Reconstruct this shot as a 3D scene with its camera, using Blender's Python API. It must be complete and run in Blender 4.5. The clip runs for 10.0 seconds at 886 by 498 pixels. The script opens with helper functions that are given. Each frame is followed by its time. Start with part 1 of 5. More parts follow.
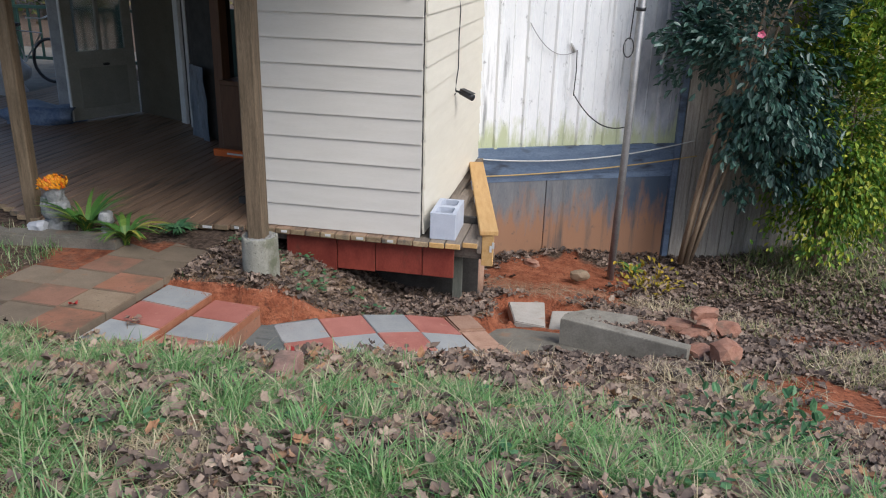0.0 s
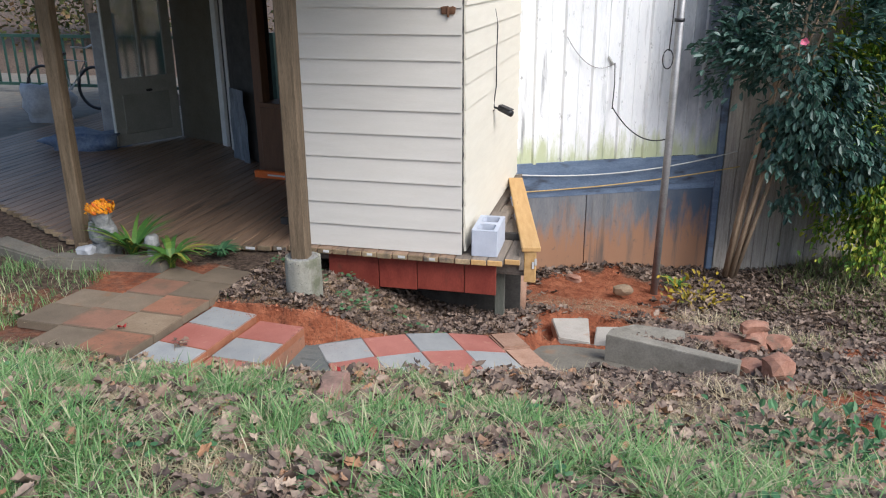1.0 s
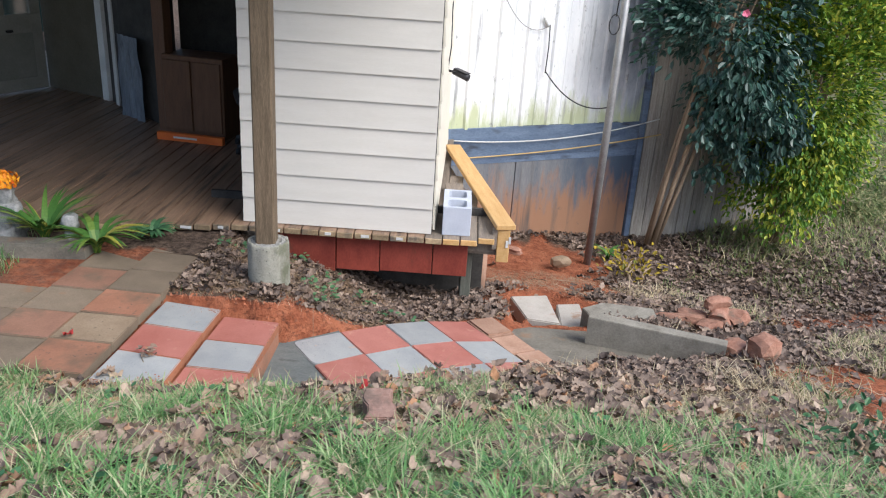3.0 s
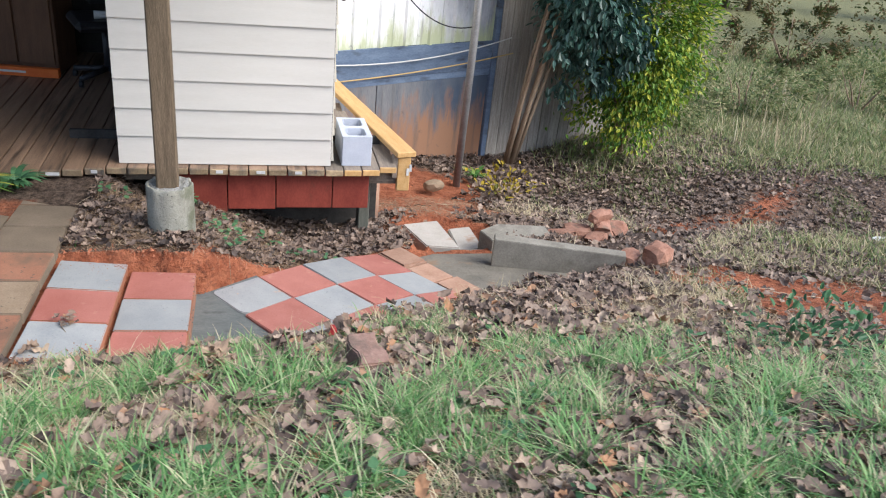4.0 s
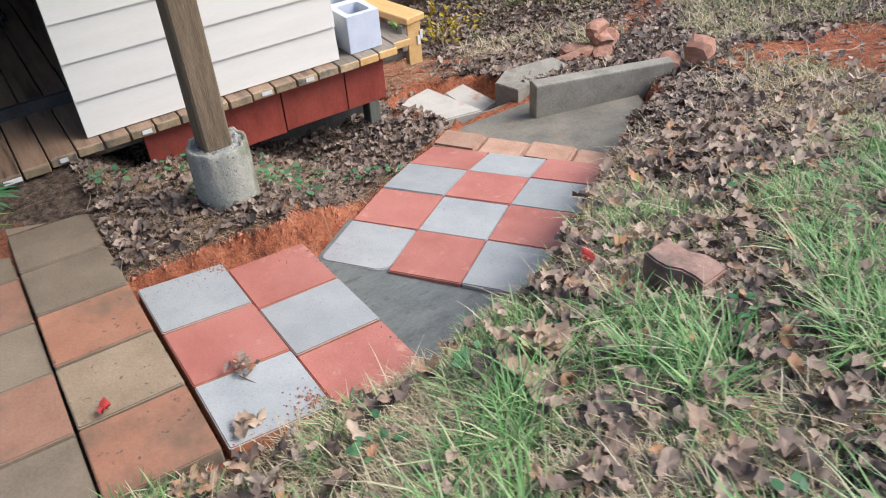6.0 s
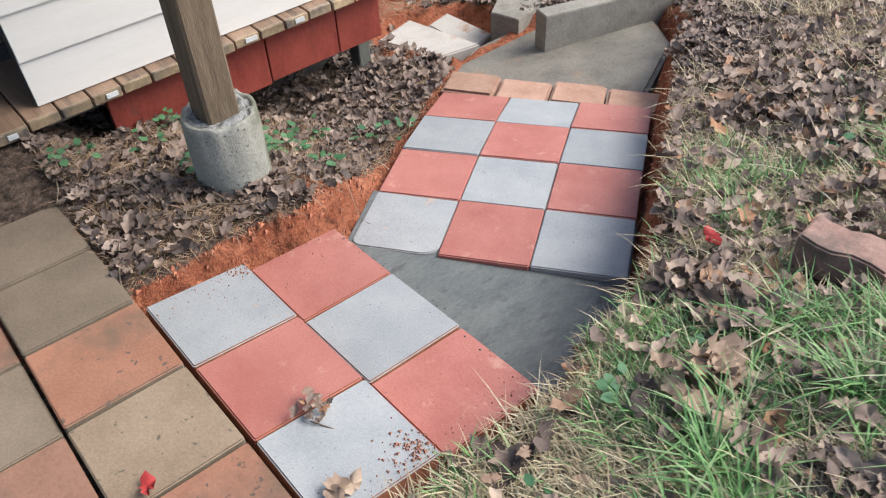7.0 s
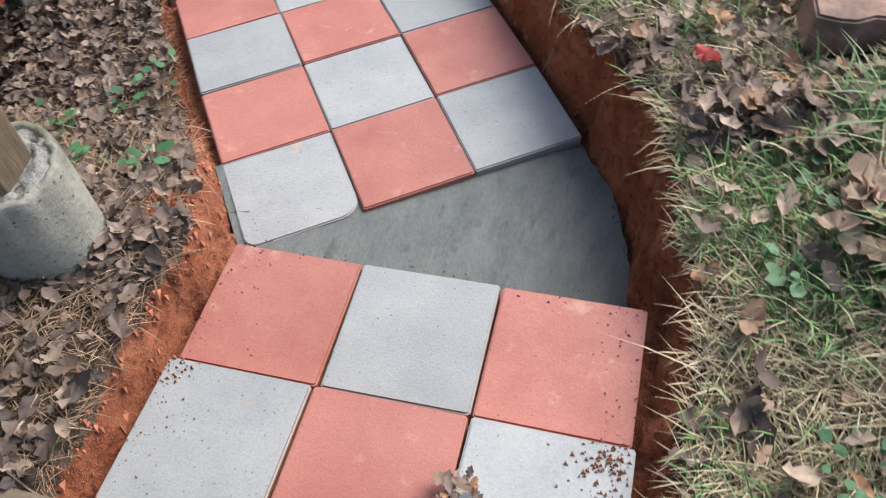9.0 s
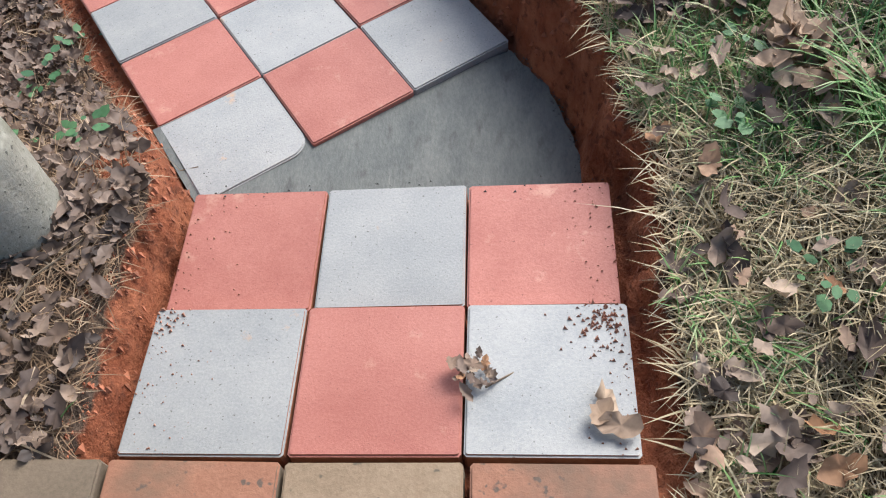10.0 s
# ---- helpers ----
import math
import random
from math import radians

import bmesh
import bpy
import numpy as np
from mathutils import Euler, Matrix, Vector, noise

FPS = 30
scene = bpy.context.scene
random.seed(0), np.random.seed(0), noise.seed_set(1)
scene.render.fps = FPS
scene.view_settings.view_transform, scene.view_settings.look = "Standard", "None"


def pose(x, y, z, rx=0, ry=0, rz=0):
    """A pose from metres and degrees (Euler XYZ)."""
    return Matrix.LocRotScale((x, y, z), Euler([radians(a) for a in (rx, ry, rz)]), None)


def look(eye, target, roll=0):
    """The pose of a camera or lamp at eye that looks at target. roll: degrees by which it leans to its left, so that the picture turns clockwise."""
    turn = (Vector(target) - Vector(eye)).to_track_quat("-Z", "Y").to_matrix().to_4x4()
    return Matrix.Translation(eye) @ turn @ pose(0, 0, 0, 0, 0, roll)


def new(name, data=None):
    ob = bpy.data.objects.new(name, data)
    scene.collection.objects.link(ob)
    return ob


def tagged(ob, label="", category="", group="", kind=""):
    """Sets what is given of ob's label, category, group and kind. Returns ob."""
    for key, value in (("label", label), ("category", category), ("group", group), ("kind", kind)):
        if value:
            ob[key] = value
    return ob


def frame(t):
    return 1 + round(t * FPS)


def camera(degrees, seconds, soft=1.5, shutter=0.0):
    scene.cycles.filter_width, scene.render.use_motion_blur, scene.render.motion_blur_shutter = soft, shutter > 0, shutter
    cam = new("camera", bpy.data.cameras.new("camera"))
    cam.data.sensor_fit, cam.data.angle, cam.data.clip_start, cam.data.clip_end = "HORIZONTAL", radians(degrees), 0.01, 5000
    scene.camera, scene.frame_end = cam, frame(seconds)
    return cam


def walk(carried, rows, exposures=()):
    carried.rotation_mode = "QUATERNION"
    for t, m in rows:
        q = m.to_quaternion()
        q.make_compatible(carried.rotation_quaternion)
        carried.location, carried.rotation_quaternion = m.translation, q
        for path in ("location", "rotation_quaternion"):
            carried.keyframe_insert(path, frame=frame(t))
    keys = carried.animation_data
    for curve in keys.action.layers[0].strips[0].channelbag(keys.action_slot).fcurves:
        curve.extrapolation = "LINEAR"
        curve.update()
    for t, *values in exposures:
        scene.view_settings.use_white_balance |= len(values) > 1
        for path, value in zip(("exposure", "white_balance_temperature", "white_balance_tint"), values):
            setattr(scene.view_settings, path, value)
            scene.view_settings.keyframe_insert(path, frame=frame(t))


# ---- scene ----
cam = camera(58.0, 10.0, soft=1.1, shutter=0.2)
PATH = [
    (0.0, -0.156, 1.379, 2.037, 69.68, -1.52, 11.54),
    (0.5, -0.156, 1.382, 2.035, 69.93, -1.35, 10.75),
    (1.0, -0.201, 1.397, 2.036, 70.82, 0.33, 13.64),
    (1.5, -0.364, 1.425, 2.033, 71.56, -0.88, 10.86),
    (2.0, -0.584, 1.464, 2.041, 68.49, -2.36, 6.87),
    (2.2, -0.655, 1.497, 2.043, 70.81, -2.3, 4.64),
    (3.3, -1.417, 1.83, 1.995, 66.9, -5.42, 0.05),
    (3.5, -1.541, 1.836, 1.965, 67.35, -6.48, -7.42),
    (4.0, -1.862, 1.956, 1.958, 63.31, -5.6, -12.13),
    (4.5, -2.171, 2.24, 1.931, 63.09, -3.87, -17.35),
    (5.0, -2.471, 2.413, 1.878, 61.07, -0.29, -25.46),
    (5.5, -2.821, 2.851, 1.802, 56.58, -2.44, -31.99),
    (6.0, -2.97, 3.231, 1.752, 52.55, 3.35, -33.54),
    (6.2, -3.015, 3.368, 1.745, 51.8, 3.2, -34.72),
    (7.5, -3.064, 4.275, 1.547, 41.8, 1.96, -49.44),
    (8.0, -3.047, 4.59, 1.511, 38.32, 2.11, -62.7),
    (8.5, -2.994, 4.84, 1.427, 35.53, 0.93, -64.18),
    (9.0, -3.022, 4.941, 1.435, 33.51, 0.45, -76.22),
    (9.5, -3.145, 5.009, 1.438, 31.72, 0.95, -86.12),
    (10.0, -3.172, 5.036, 1.406, 31.02, 1.01, -88.24),
]
walk(cam, [(t, pose(x, y, z, rx, ry, rz)) for t, x, y, z, rx, ry, rz in PATH], [(0.0, 0.14, 6000, 10), (0.5, 0.32, 6000, 10), (1.2, 0.42, 6000, 10), (2.2, 0.5, 6000, 10), (4.0, 0.74, 6000, 10), (6.0, 0.85, 6050, 10), (8.0, 0.87, 6150, 10), (10.0, 0.87, 6200, 10)])

# ---- light ----
world = bpy.data.worlds.new("sky")
scene.world = world
world.use_nodes = True
wn = world.node_tree
sky = wn.nodes.new("ShaderNodeTexSky")
sky.sky_type, sky.sun_disc = "NISHITA", False
SUN_EL, SUN_AZ = 46.0, 125.0          # azimuth clockwise from +y
sky.sun_elevation, sky.sun_rotation = radians(SUN_EL), radians(SUN_AZ)
sky.air_density, sky.dust_density, sky.ozone_density = 1.0, 3.0, 1.0
back = wn.nodes["Background"]
wn.links.new(sky.outputs["Color"], back.inputs["Color"])
back.inputs["Strength"].default_value = 0.15
sun = new("sun", bpy.data.lights.new("sun", "SUN"))
sun.data.energy, sun.data.angle, sun.data.color = 2.3, radians(40), (1.0, 0.96, 0.90)
sun_to = Vector((math.sin(radians(SUN_AZ)) * math.cos(radians(SUN_EL)), math.cos(radians(SUN_AZ)) * math.cos(radians(SUN_EL)), math.sin(radians(SUN_EL))))
sun.matrix_world = look(sun_to * 30, (0, 0, 0))

# ---- materials ----


def material(name, a, b, scale=6.0, rough=0.8, bump=0.3, fine=60.0, metal=0.0, stain=None, stain_scale=1.5, stain_at=0.55, stain_soft=0.15, stretch=(1, 1, 1), vary=0.12, island=False, bump_dist=0.006, spec=0.4, specks=None, speck_scale=130.0, speck_at=0.68):
    """Two colours mixed by coarse and fine noise, an optional stain, relief, and a small change from piece to piece."""
    m = bpy.data.materials.new(name)
    m.use_nodes = True
    t = m.node_tree
    n, link = t.nodes, t.links.new
    bsdf = n["Principled BSDF"]
    co = n.new("ShaderNodeTexCoord")
    mp = n.new("ShaderNodeMapping")
    mp.inputs["Scale"].default_value = stretch
    link(co.outputs["Object"], mp.inputs["Vector"])
    rnd = n.new("ShaderNodeNewGeometry") if island else n.new("ShaderNodeObjectInfo")
    r = rnd.outputs["Random Per Island" if island else "Random"]
    add = n.new("ShaderNodeVectorMath")
    add.operation = "MULTIPLY_ADD"
    comb = n.new("ShaderNodeCombineXYZ")
    for k in range(3):
        link(r, comb.inputs[k])
    link(comb.outputs[0], add.inputs[0])
    add.inputs[1].default_value = (17.3, 9.1, 5.7)
    link(mp.outputs[0], add.inputs[2])
    co1 = n.new("ShaderNodeTexNoise")
    co1.inputs["Scale"].default_value, co1.inputs["Detail"].default_value, co1.inputs["Roughness"].default_value = scale, 6, 0.6
    co2 = n.new("ShaderNodeTexNoise")
    co2.inputs["Scale"].default_value, co2.inputs["Detail"].default_value, co2.inputs["Roughness"].default_value = fine, 4, 0.7
    link(add.outputs[0], co1.inputs["Vector"])
    link(add.outputs[0], co2.inputs["Vector"])
    mixf = n.new("ShaderNodeMix")
    mixf.inputs[0].default_value = 0.45
    link(co1.outputs["Fac"], mixf.inputs[2])
    link(co2.outputs["Fac"], mixf.inputs[3])
    ramp = n.new("ShaderNodeMapRange")
    ramp.inputs[1].default_value, ramp.inputs[2].default_value = 0.37, 0.63
    link(mixf.outputs[0], ramp.inputs[0])
    mix = n.new("ShaderNodeMix")
    mix.data_type = "RGBA"
    mix.inputs[6].default_value, mix.inputs[7].default_value = (*a, 1), (*b, 1)
    link(ramp.outputs[0], mix.inputs[0])
    col = mix.outputs[2]
    if stain:
        st = n.new("ShaderNodeTexNoise")
        st.inputs["Scale"].default_value, st.inputs["Detail"].default_value, st.inputs["Roughness"].default_value = stain_scale, 5, 0.65
        link(add.outputs[0], st.inputs["Vector"])
        sr = n.new("ShaderNodeMapRange")
        sr.inputs[1].default_value, sr.inputs[2].default_value = stain_at, stain_at + stain_soft
        link(st.outputs["Fac"], sr.inputs[0])
        sm = n.new("ShaderNodeMix")
        sm.data_type = "RGBA"
        sm.inputs[7].default_value = (*stain, 1)
        link(sr.outputs[0], sm.inputs[0])
        link(col, sm.inputs[6])
        col = sm.outputs[2]
    if specks:
        st = n.new("ShaderNodeTexNoise")
        st.inputs["Scale"].default_value, st.inputs["Detail"].default_value = speck_scale, 2
        link(add.outputs[0], st.inputs["Vector"])
        sr = n.new("ShaderNodeMapRange")
        sr.inputs[1].default_value, sr.inputs[2].default_value = speck_at, speck_at + 0.05
        link(st.outputs["Fac"], sr.inputs[0])
        sm = n.new("ShaderNodeMix")
        sm.data_type = "RGBA"
        sm.inputs[7].default_value = (*specks, 1)
        link(sr.outputs[0], sm.inputs[0])
        link(col, sm.inputs[6])
        col = sm.outputs[2]
    hv = n.new("ShaderNodeHueSaturation")
    vr = n.new("ShaderNodeMapRange")
    vr.inputs[3].default_value, vr.inputs[4].default_value = 1 - vary, 1 + vary
    link(r, vr.inputs[0])
    link(vr.outputs[0], hv.inputs["Value"])
    link(col, hv.inputs["Color"])
    link(hv.outputs[0], bsdf.inputs["Base Color"])
    bsdf.inputs["Roughness"].default_value, bsdf.inputs["Metallic"].default_value = rough, metal
    bsdf.inputs["Specular IOR Level"].default_value = spec
    bp = n.new("ShaderNodeBump")
    bp.inputs["Strength"].default_value, bp.inputs["Distance"].default_value = bump, bump_dist
    link(mixf.outputs[0], bp.inputs["Height"])
    link(bp.outputs[0], bsdf.inputs["Normal"])
    return m


def foliage(name, cols, rough=0.55, trans=0.0):
    """Leaves and blades: a colour ramp over each island's random number."""
    m = bpy.data.materials.new(name)
    m.use_nodes = True
    t = m.node_tree
    n, link = t.nodes, t.links.new
    bsdf = n["Principled BSDF"]
    g = n.new("ShaderNodeNewGeometry")
    ramp = n.new("ShaderNodeValToRGB")
    ramp.color_ramp.interpolation = "LINEAR"
    e = ramp.color_ramp.elements
    while len(e) < len(cols):
        e.new(0.5)
    for k, c in enumerate(cols):
        e[k].position, e[k].color = k / (len(cols) - 1), (*c, 1)
    link(g.outputs["Random Per Island"], ramp.inputs[0])
    nz = n.new("ShaderNodeTexNoise")
    nz.inputs["Scale"].default_value, nz.inputs["Detail"].default_value = 70, 3
    co = n.new("ShaderNodeTexCoord")
    link(co.outputs["Object"], nz.inputs["Vector"])
    hv = n.new("ShaderNodeHueSaturation")
    mr = n.new("ShaderNodeMapRange")
    mr.inputs[3].default_value, mr.inputs[4].default_value = 0.6, 1.4
    link(nz.outputs["Fac"], mr.inputs[0])
    link(mr.outputs[0], hv.inputs["Value"])
    link(ramp.outputs[0], hv.inputs["Color"])
    link(hv.outputs[0], bsdf.inputs["Base Color"])
    bsdf.inputs["Roughness"].default_value = rough
    bsdf.inputs["Specular IOR Level"].default_value = 0.35
    if trans:
        tr = n.new("ShaderNodeBsdfTranslucent")
        link(hv.outputs[0], tr.inputs["Color"])
        mx = n.new("ShaderNodeMixShader")
        mx.inputs[0].default_value = trans
        link(bsdf.outputs[0], mx.inputs[1])
        link(tr.outputs[0], mx.inputs[2])
        link(mx.outputs[0], n["Material Output"].inputs["Surface"])
    return m


M_RED = material("red_paver", (0.335, 0.115, 0.088), (0.455, 0.188, 0.148), 5, 0.55, 0.35, 190, specks=(0.235, 0.085, 0.065), speck_scale=150, speck_at=0.685, stain=(0.50, 0.27, 0.20), stain_scale=11, stain_at=0.60, stain_soft=0.12, vary=0.10, bump_dist=0.005)
M_GREY = material("grey_paver", (0.245, 0.26, 0.262), (0.36, 0.363, 0.35), 5, 0.55, 0.35, 190, specks=(0.13, 0.13, 0.12), speck_scale=150, speck_at=0.685, stain=(0.45, 0.31, 0.215), stain_scale=7, stain_at=0.67, stain_soft=0.06, vary=0.09, bump_dist=0.005)
M_PAVERSIDE = material("clay_stained_edge", (0.26, 0.095, 0.045), (0.40, 0.17, 0.09), 8, 0.9, 0.4, 90)
M_OLD_RED = material("old_red_paver", (0.25, 0.115, 0.068), (0.35, 0.17, 0.105), 6, 0.7, 0.5, 120, stain=(0.165, 0.105, 0.068), stain_scale=4, stain_at=0.47, stain_soft=0.2, vary=0.12, specks=(0.11, 0.08, 0.06), speck_scale=40, speck_at=0.66)
M_OLD_TAN = material("old_tan_paver", (0.23, 0.165, 0.105), (0.34, 0.255, 0.17), 6, 0.8, 0.5, 120, stain=(0.22, 0.125, 0.07), stain_scale=3.5, stain_at=0.6, stain_soft=0.2, vary=0.12, specks=(0.12, 0.10, 0.07), speck_scale=40, speck_at=0.66)
M_OLD_DULL = material("dull_red_paver", (0.19, 0.10, 0.065), (0.28, 0.15, 0.10), 6, 0.75, 0.4, 120, stain=(0.15, 0.105, 0.07), stain_scale=4, stain_at=0.5, vary=0.12)
M_OLD_BROWN = material("old_brown_paver", (0.14, 0.11, 0.075), (0.22, 0.17, 0.12), 5, 0.75, 0.4, 120, stain=(0.24, 0.12, 0.06), stain_scale=3, stain_at=0.62, vary=0.15)
M_MORTAR = material("damp_mortar", (0.095, 0.108, 0.105), (0.17, 0.18, 0.168), 7, 0.7, 0.7, 60, stretch=(1, 2.2, 1), stain=(0.075, 0.08, 0.075), stain_scale=9, stain_at=0.56, bump_dist=0.006)
M_CONC = material("weathered_concrete", (0.20, 0.195, 0.155), (0.33, 0.325, 0.275), 6, 0.9, 0.9, 90, stain=(0.125, 0.13, 0.085), stain_scale=5, stain_at=0.54, bump_dist=0.008, specks=(0.09, 0.09, 0.075), speck_scale=85, speck_at=0.66)
M_COLLAR = material("rough_mortar", (0.22, 0.22, 0.20), (0.40, 0.39, 0.36), 30, 0.95, 1.0, 120, stain=(0.12, 0.12, 0.105), stain_scale=24, stain_at=0.55, bump_dist=0.012)
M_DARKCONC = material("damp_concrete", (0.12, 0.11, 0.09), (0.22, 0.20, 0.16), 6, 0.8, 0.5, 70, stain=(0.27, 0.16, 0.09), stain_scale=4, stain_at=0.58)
M_KERB = material("dull_concrete", (0.17, 0.155, 0.125), (0.29, 0.27, 0.225), 6, 0.9, 0.6, 70, stain=(0.13, 0.115, 0.09), stain_scale=4, stain_at=0.56)
M_PALESLAB = material("pale_stone", (0.36, 0.32, 0.27), (0.50, 0.47, 0.42), 5, 0.85, 0.4, 90, stain=(0.34, 0.20, 0.12), stain_scale=5, stain_at=0.57)
M_BLOCK = material("grey_block", (0.40, 0.43, 0.50), (0.52, 0.55, 0.61), 8, 0.9, 0.6, 160, bump_dist=0.004)
M_BRICK = material("brown_brick", (0.30, 0.17, 0.11), (0.43, 0.27, 0.19), 10, 0.85, 0.5, 90, stain=(0.40, 0.30, 0.21), stain_scale=7, stain_at=0.6, vary=0.2)
M_ROCK = material("broken_brick", (0.22, 0.10, 0.065), (0.36, 0.20, 0.14), 8, 0.9, 0.7, 60, stain=(0.15, 0.11, 0.08), stain_scale=6, vary=0.2, bump_dist=0.012)
M_POST = material("weathered_post", (0.085, 0.062, 0.036), (0.20, 0.145, 0.092), 5, 0.8, 0.6, 40, stretch=(9, 9, 0.7), stain=(0.075, 0.05, 0.03), stain_scale=3, stain_at=0.62)
M_DECK = material("deck_board", (0.17, 0.108, 0.068), (0.31, 0.205, 0.135), 4, 0.42, 0.4, 40, stretch=(9, 0.7, 9), stain=(0.06, 0.042, 0.03), stain_scale=1.6, stain_at=0.52, vary=0.15)
M_DECKEND = material("worn_deck_end", (0.17, 0.12, 0.07), (0.36, 0.27, 0.16), 10, 0.8, 0.5, 60, stain=(0.06, 0.055, 0.05), stain_scale=5, stain_at=0.5, vary=0.35)
M_NEWWOOD = material("new_lumber", (0.50, 0.29, 0.10), (0.64, 0.41, 0.18), 4, 0.65, 0.3, 40, stretch=(8, 0.8, 8), stain=(0.33, 0.17, 0.06), stain_scale=4, stain_at=0.64, vary=0.08)
M_OLDWOOD = material("grey_board", (0.14, 0.12, 0.10), (0.27, 0.22, 0.17), 5, 0.85, 0.5, 40, stretch=(9, 0.8, 9), vary=0.2)
M_SKIRT = material("red_skirt", (0.17, 0.028, 0.018), (0.27, 0.055, 0.035), 5, 0.6, 0.35, 50, stretch=(2, 1, 1), stain=(0.12, 0.05, 0.03), stain_scale=4, stain_at=0.6, vary=0.15)
M_SIDING = material("beige_siding", (0.585, 0.555, 0.50), (0.635, 0.605, 0.55), 3, 0.6, 0.25, 30, stretch=(1, 1, 7), vary=0.025, bump_dist=0.003)
# lighter copy of the front siding, its colour raised for the sunlit side
M_SIDING_LIT = material("lit_cream_siding", (0.66, 0.62, 0.52), (0.72, 0.68, 0.575), 3, 0.6, 0.2, 30, stretch=(1, 1, 7), vary=0.02, bump_dist=0.003)
# near-black for gaps and wall cores, and for shade painted inside the porch
M_GAP_SHADE = material("gap_and_shade", (0.03, 0.028, 0.025), (0.06, 0.055, 0.05), 9, 0.9, 0.3)
M_METAL_OLD = material("grey_streaked_metal", (0.10, 0.115, 0.14), (0.34, 0.36, 0.40), 4, 0.5, 0.3, 40, stretch=(4, 4, 0.5), stain=(0.55, 0.57, 0.58), stain_scale=3, stain_at=0.58)


def streaked(name, a, b, grime, low, low_z, low_h, low_at=0.5, streak=9.0, at=0.54, soft=0.14, side=None, side_x=0.0, side_w=1.0, vary=0.04):
    """Painted sheet: upright grime streaks, a second stain that climbs from the foot, and a drift of colour along the wall."""
    m = material(name, a, b, 3, 0.5, 0.25, 40, stretch=(3, 3, 0.5), vary=vary)
    t = m.node_tree
    n, link = t.nodes, t.links.new
    bsdf = n["Principled BSDF"]
    col = bsdf.inputs["Base Color"].links[0].from_socket
    co = n.new("ShaderNodeTexCoord")
    sep = n.new("ShaderNodeSeparateXYZ")
    link(co.outputs["Object"], sep.inputs[0])

    def field(scale, stretch, detail=7):
        mp = n.new("ShaderNodeMapping")
        mp.inputs["Scale"].default_value = stretch
        link(co.outputs["Object"], mp.inputs["Vector"])
        q = n.new("ShaderNodeTexNoise")
        q.inputs["Scale"].default_value, q.inputs["Detail"].default_value, q.inputs["Roughness"].default_value = scale, detail, 0.68
        link(mp.outputs[0], q.inputs["Vector"])
        return q.outputs["Fac"]

    def ranged(v, lo, hi, y0=0.0, y1=1.0):
        r = n.new("ShaderNodeMapRange")
        for k, w in enumerate((lo, hi, y0, y1)):
            r.inputs[k + 1].default_value = w
        link(v, r.inputs[0])
        return r.outputs[0]

    def over(f, c, top):
        q = n.new("ShaderNodeMix")
        q.data_type = "RGBA"
        link(f, q.inputs[0])
        link(c, q.inputs[6])
        q.inputs[7].default_value = (*top, 1)
        return q.outputs[2]

    def math2(op, p, q):
        k = n.new("ShaderNodeMath")
        k.operation = op
        link(p, k.inputs[0])
        if isinstance(q, float):
            k.inputs[1].default_value = q
        else:
            link(q, k.inputs[1])
        return k.outputs[0]
    if side:
        drift = math2("ADD", ranged(sep.outputs["X"], side_x, side_x + side_w, -0.5, 0.5), field(2.2, (1.5, 1, 0.6)))
        col = over(ranged(drift, 0.3, 0.75), col, side)
    foot = math2("ADD", ranged(sep.outputs["Z"], low_z, low_z + low_h, 0.30, -0.35), field(3.6, (2.2, 2.2, 0.5)))
    col = over(ranged(foot, low_at, low_at + 0.22, 0.0, 0.85), col, low)
    col = over(ranged(field(streak, (1, 1, 0.07)), at, at + soft, 0.0, 0.9), col, grime)
    col = over(ranged(field(14, (1, 1, 0.6)), 0.60, 0.70, 0.0, 0.7), col, grime)
    link(col, bsdf.inputs["Base Color"])
    return m


# blue-grey drift at the right end paints in dirt and the bush's shade
M_SHEET = streaked("white_painted_sheet", (0.76, 0.78, 0.80), (0.88, 0.89, 0.89), (0.20, 0.21, 0.21), (0.45, 0.50, 0.27), 0.17, 0.75, 0.56, 8.0, 0.585, 0.13, (0.22, 0.25, 0.31), 1.15, 1.5)
M_FOUNDATION = streaked("splashed_foundation", (0.14, 0.155, 0.18), (0.24, 0.245, 0.245), (0.10, 0.095, 0.09), (0.36, 0.185, 0.095), -1.05, 0.95, 0.36, 5.0, 0.57, 0.15, (0.075, 0.105, 0.15), 0.9, 1.6)
M_BLUE = material("blue_board", (0.085, 0.125, 0.20), (0.17, 0.23, 0.32), 4, 0.6, 0.3, 40, stretch=(1, 1, 3), stain=(0.045, 0.055, 0.075), stain_scale=2.5, stain_at=0.55)
M_BOARDS = material("bleached_boards", (0.21, 0.19, 0.165), (0.45, 0.42, 0.37), 4, 0.85, 0.4, 40, stretch=(8, 8, 0.6), vary=0.2)
M_POLE = material("galvanised_pole", (0.21, 0.21, 0.21), (0.33, 0.33, 0.33), 8, 0.5, 0.2, 60, metal=0.5)
M_BLACK = material("black_plastic", (0.012, 0.012, 0.014), (0.03, 0.03, 0.034), 8, 0.45, 0.15)
M_WHITE = material("white_paint", (0.52, 0.52, 0.50), (0.66, 0.66, 0.64), 6, 0.6, 0.2)
M_YELLOWCABLE = material("yellow_cable", (0.40, 0.27, 0.10), (0.50, 0.36, 0.15), 6, 0.6, 0.1)
M_DOOR = material("dull_door", (0.19, 0.19, 0.165), (0.26, 0.255, 0.225), 4, 0.6, 0.2)
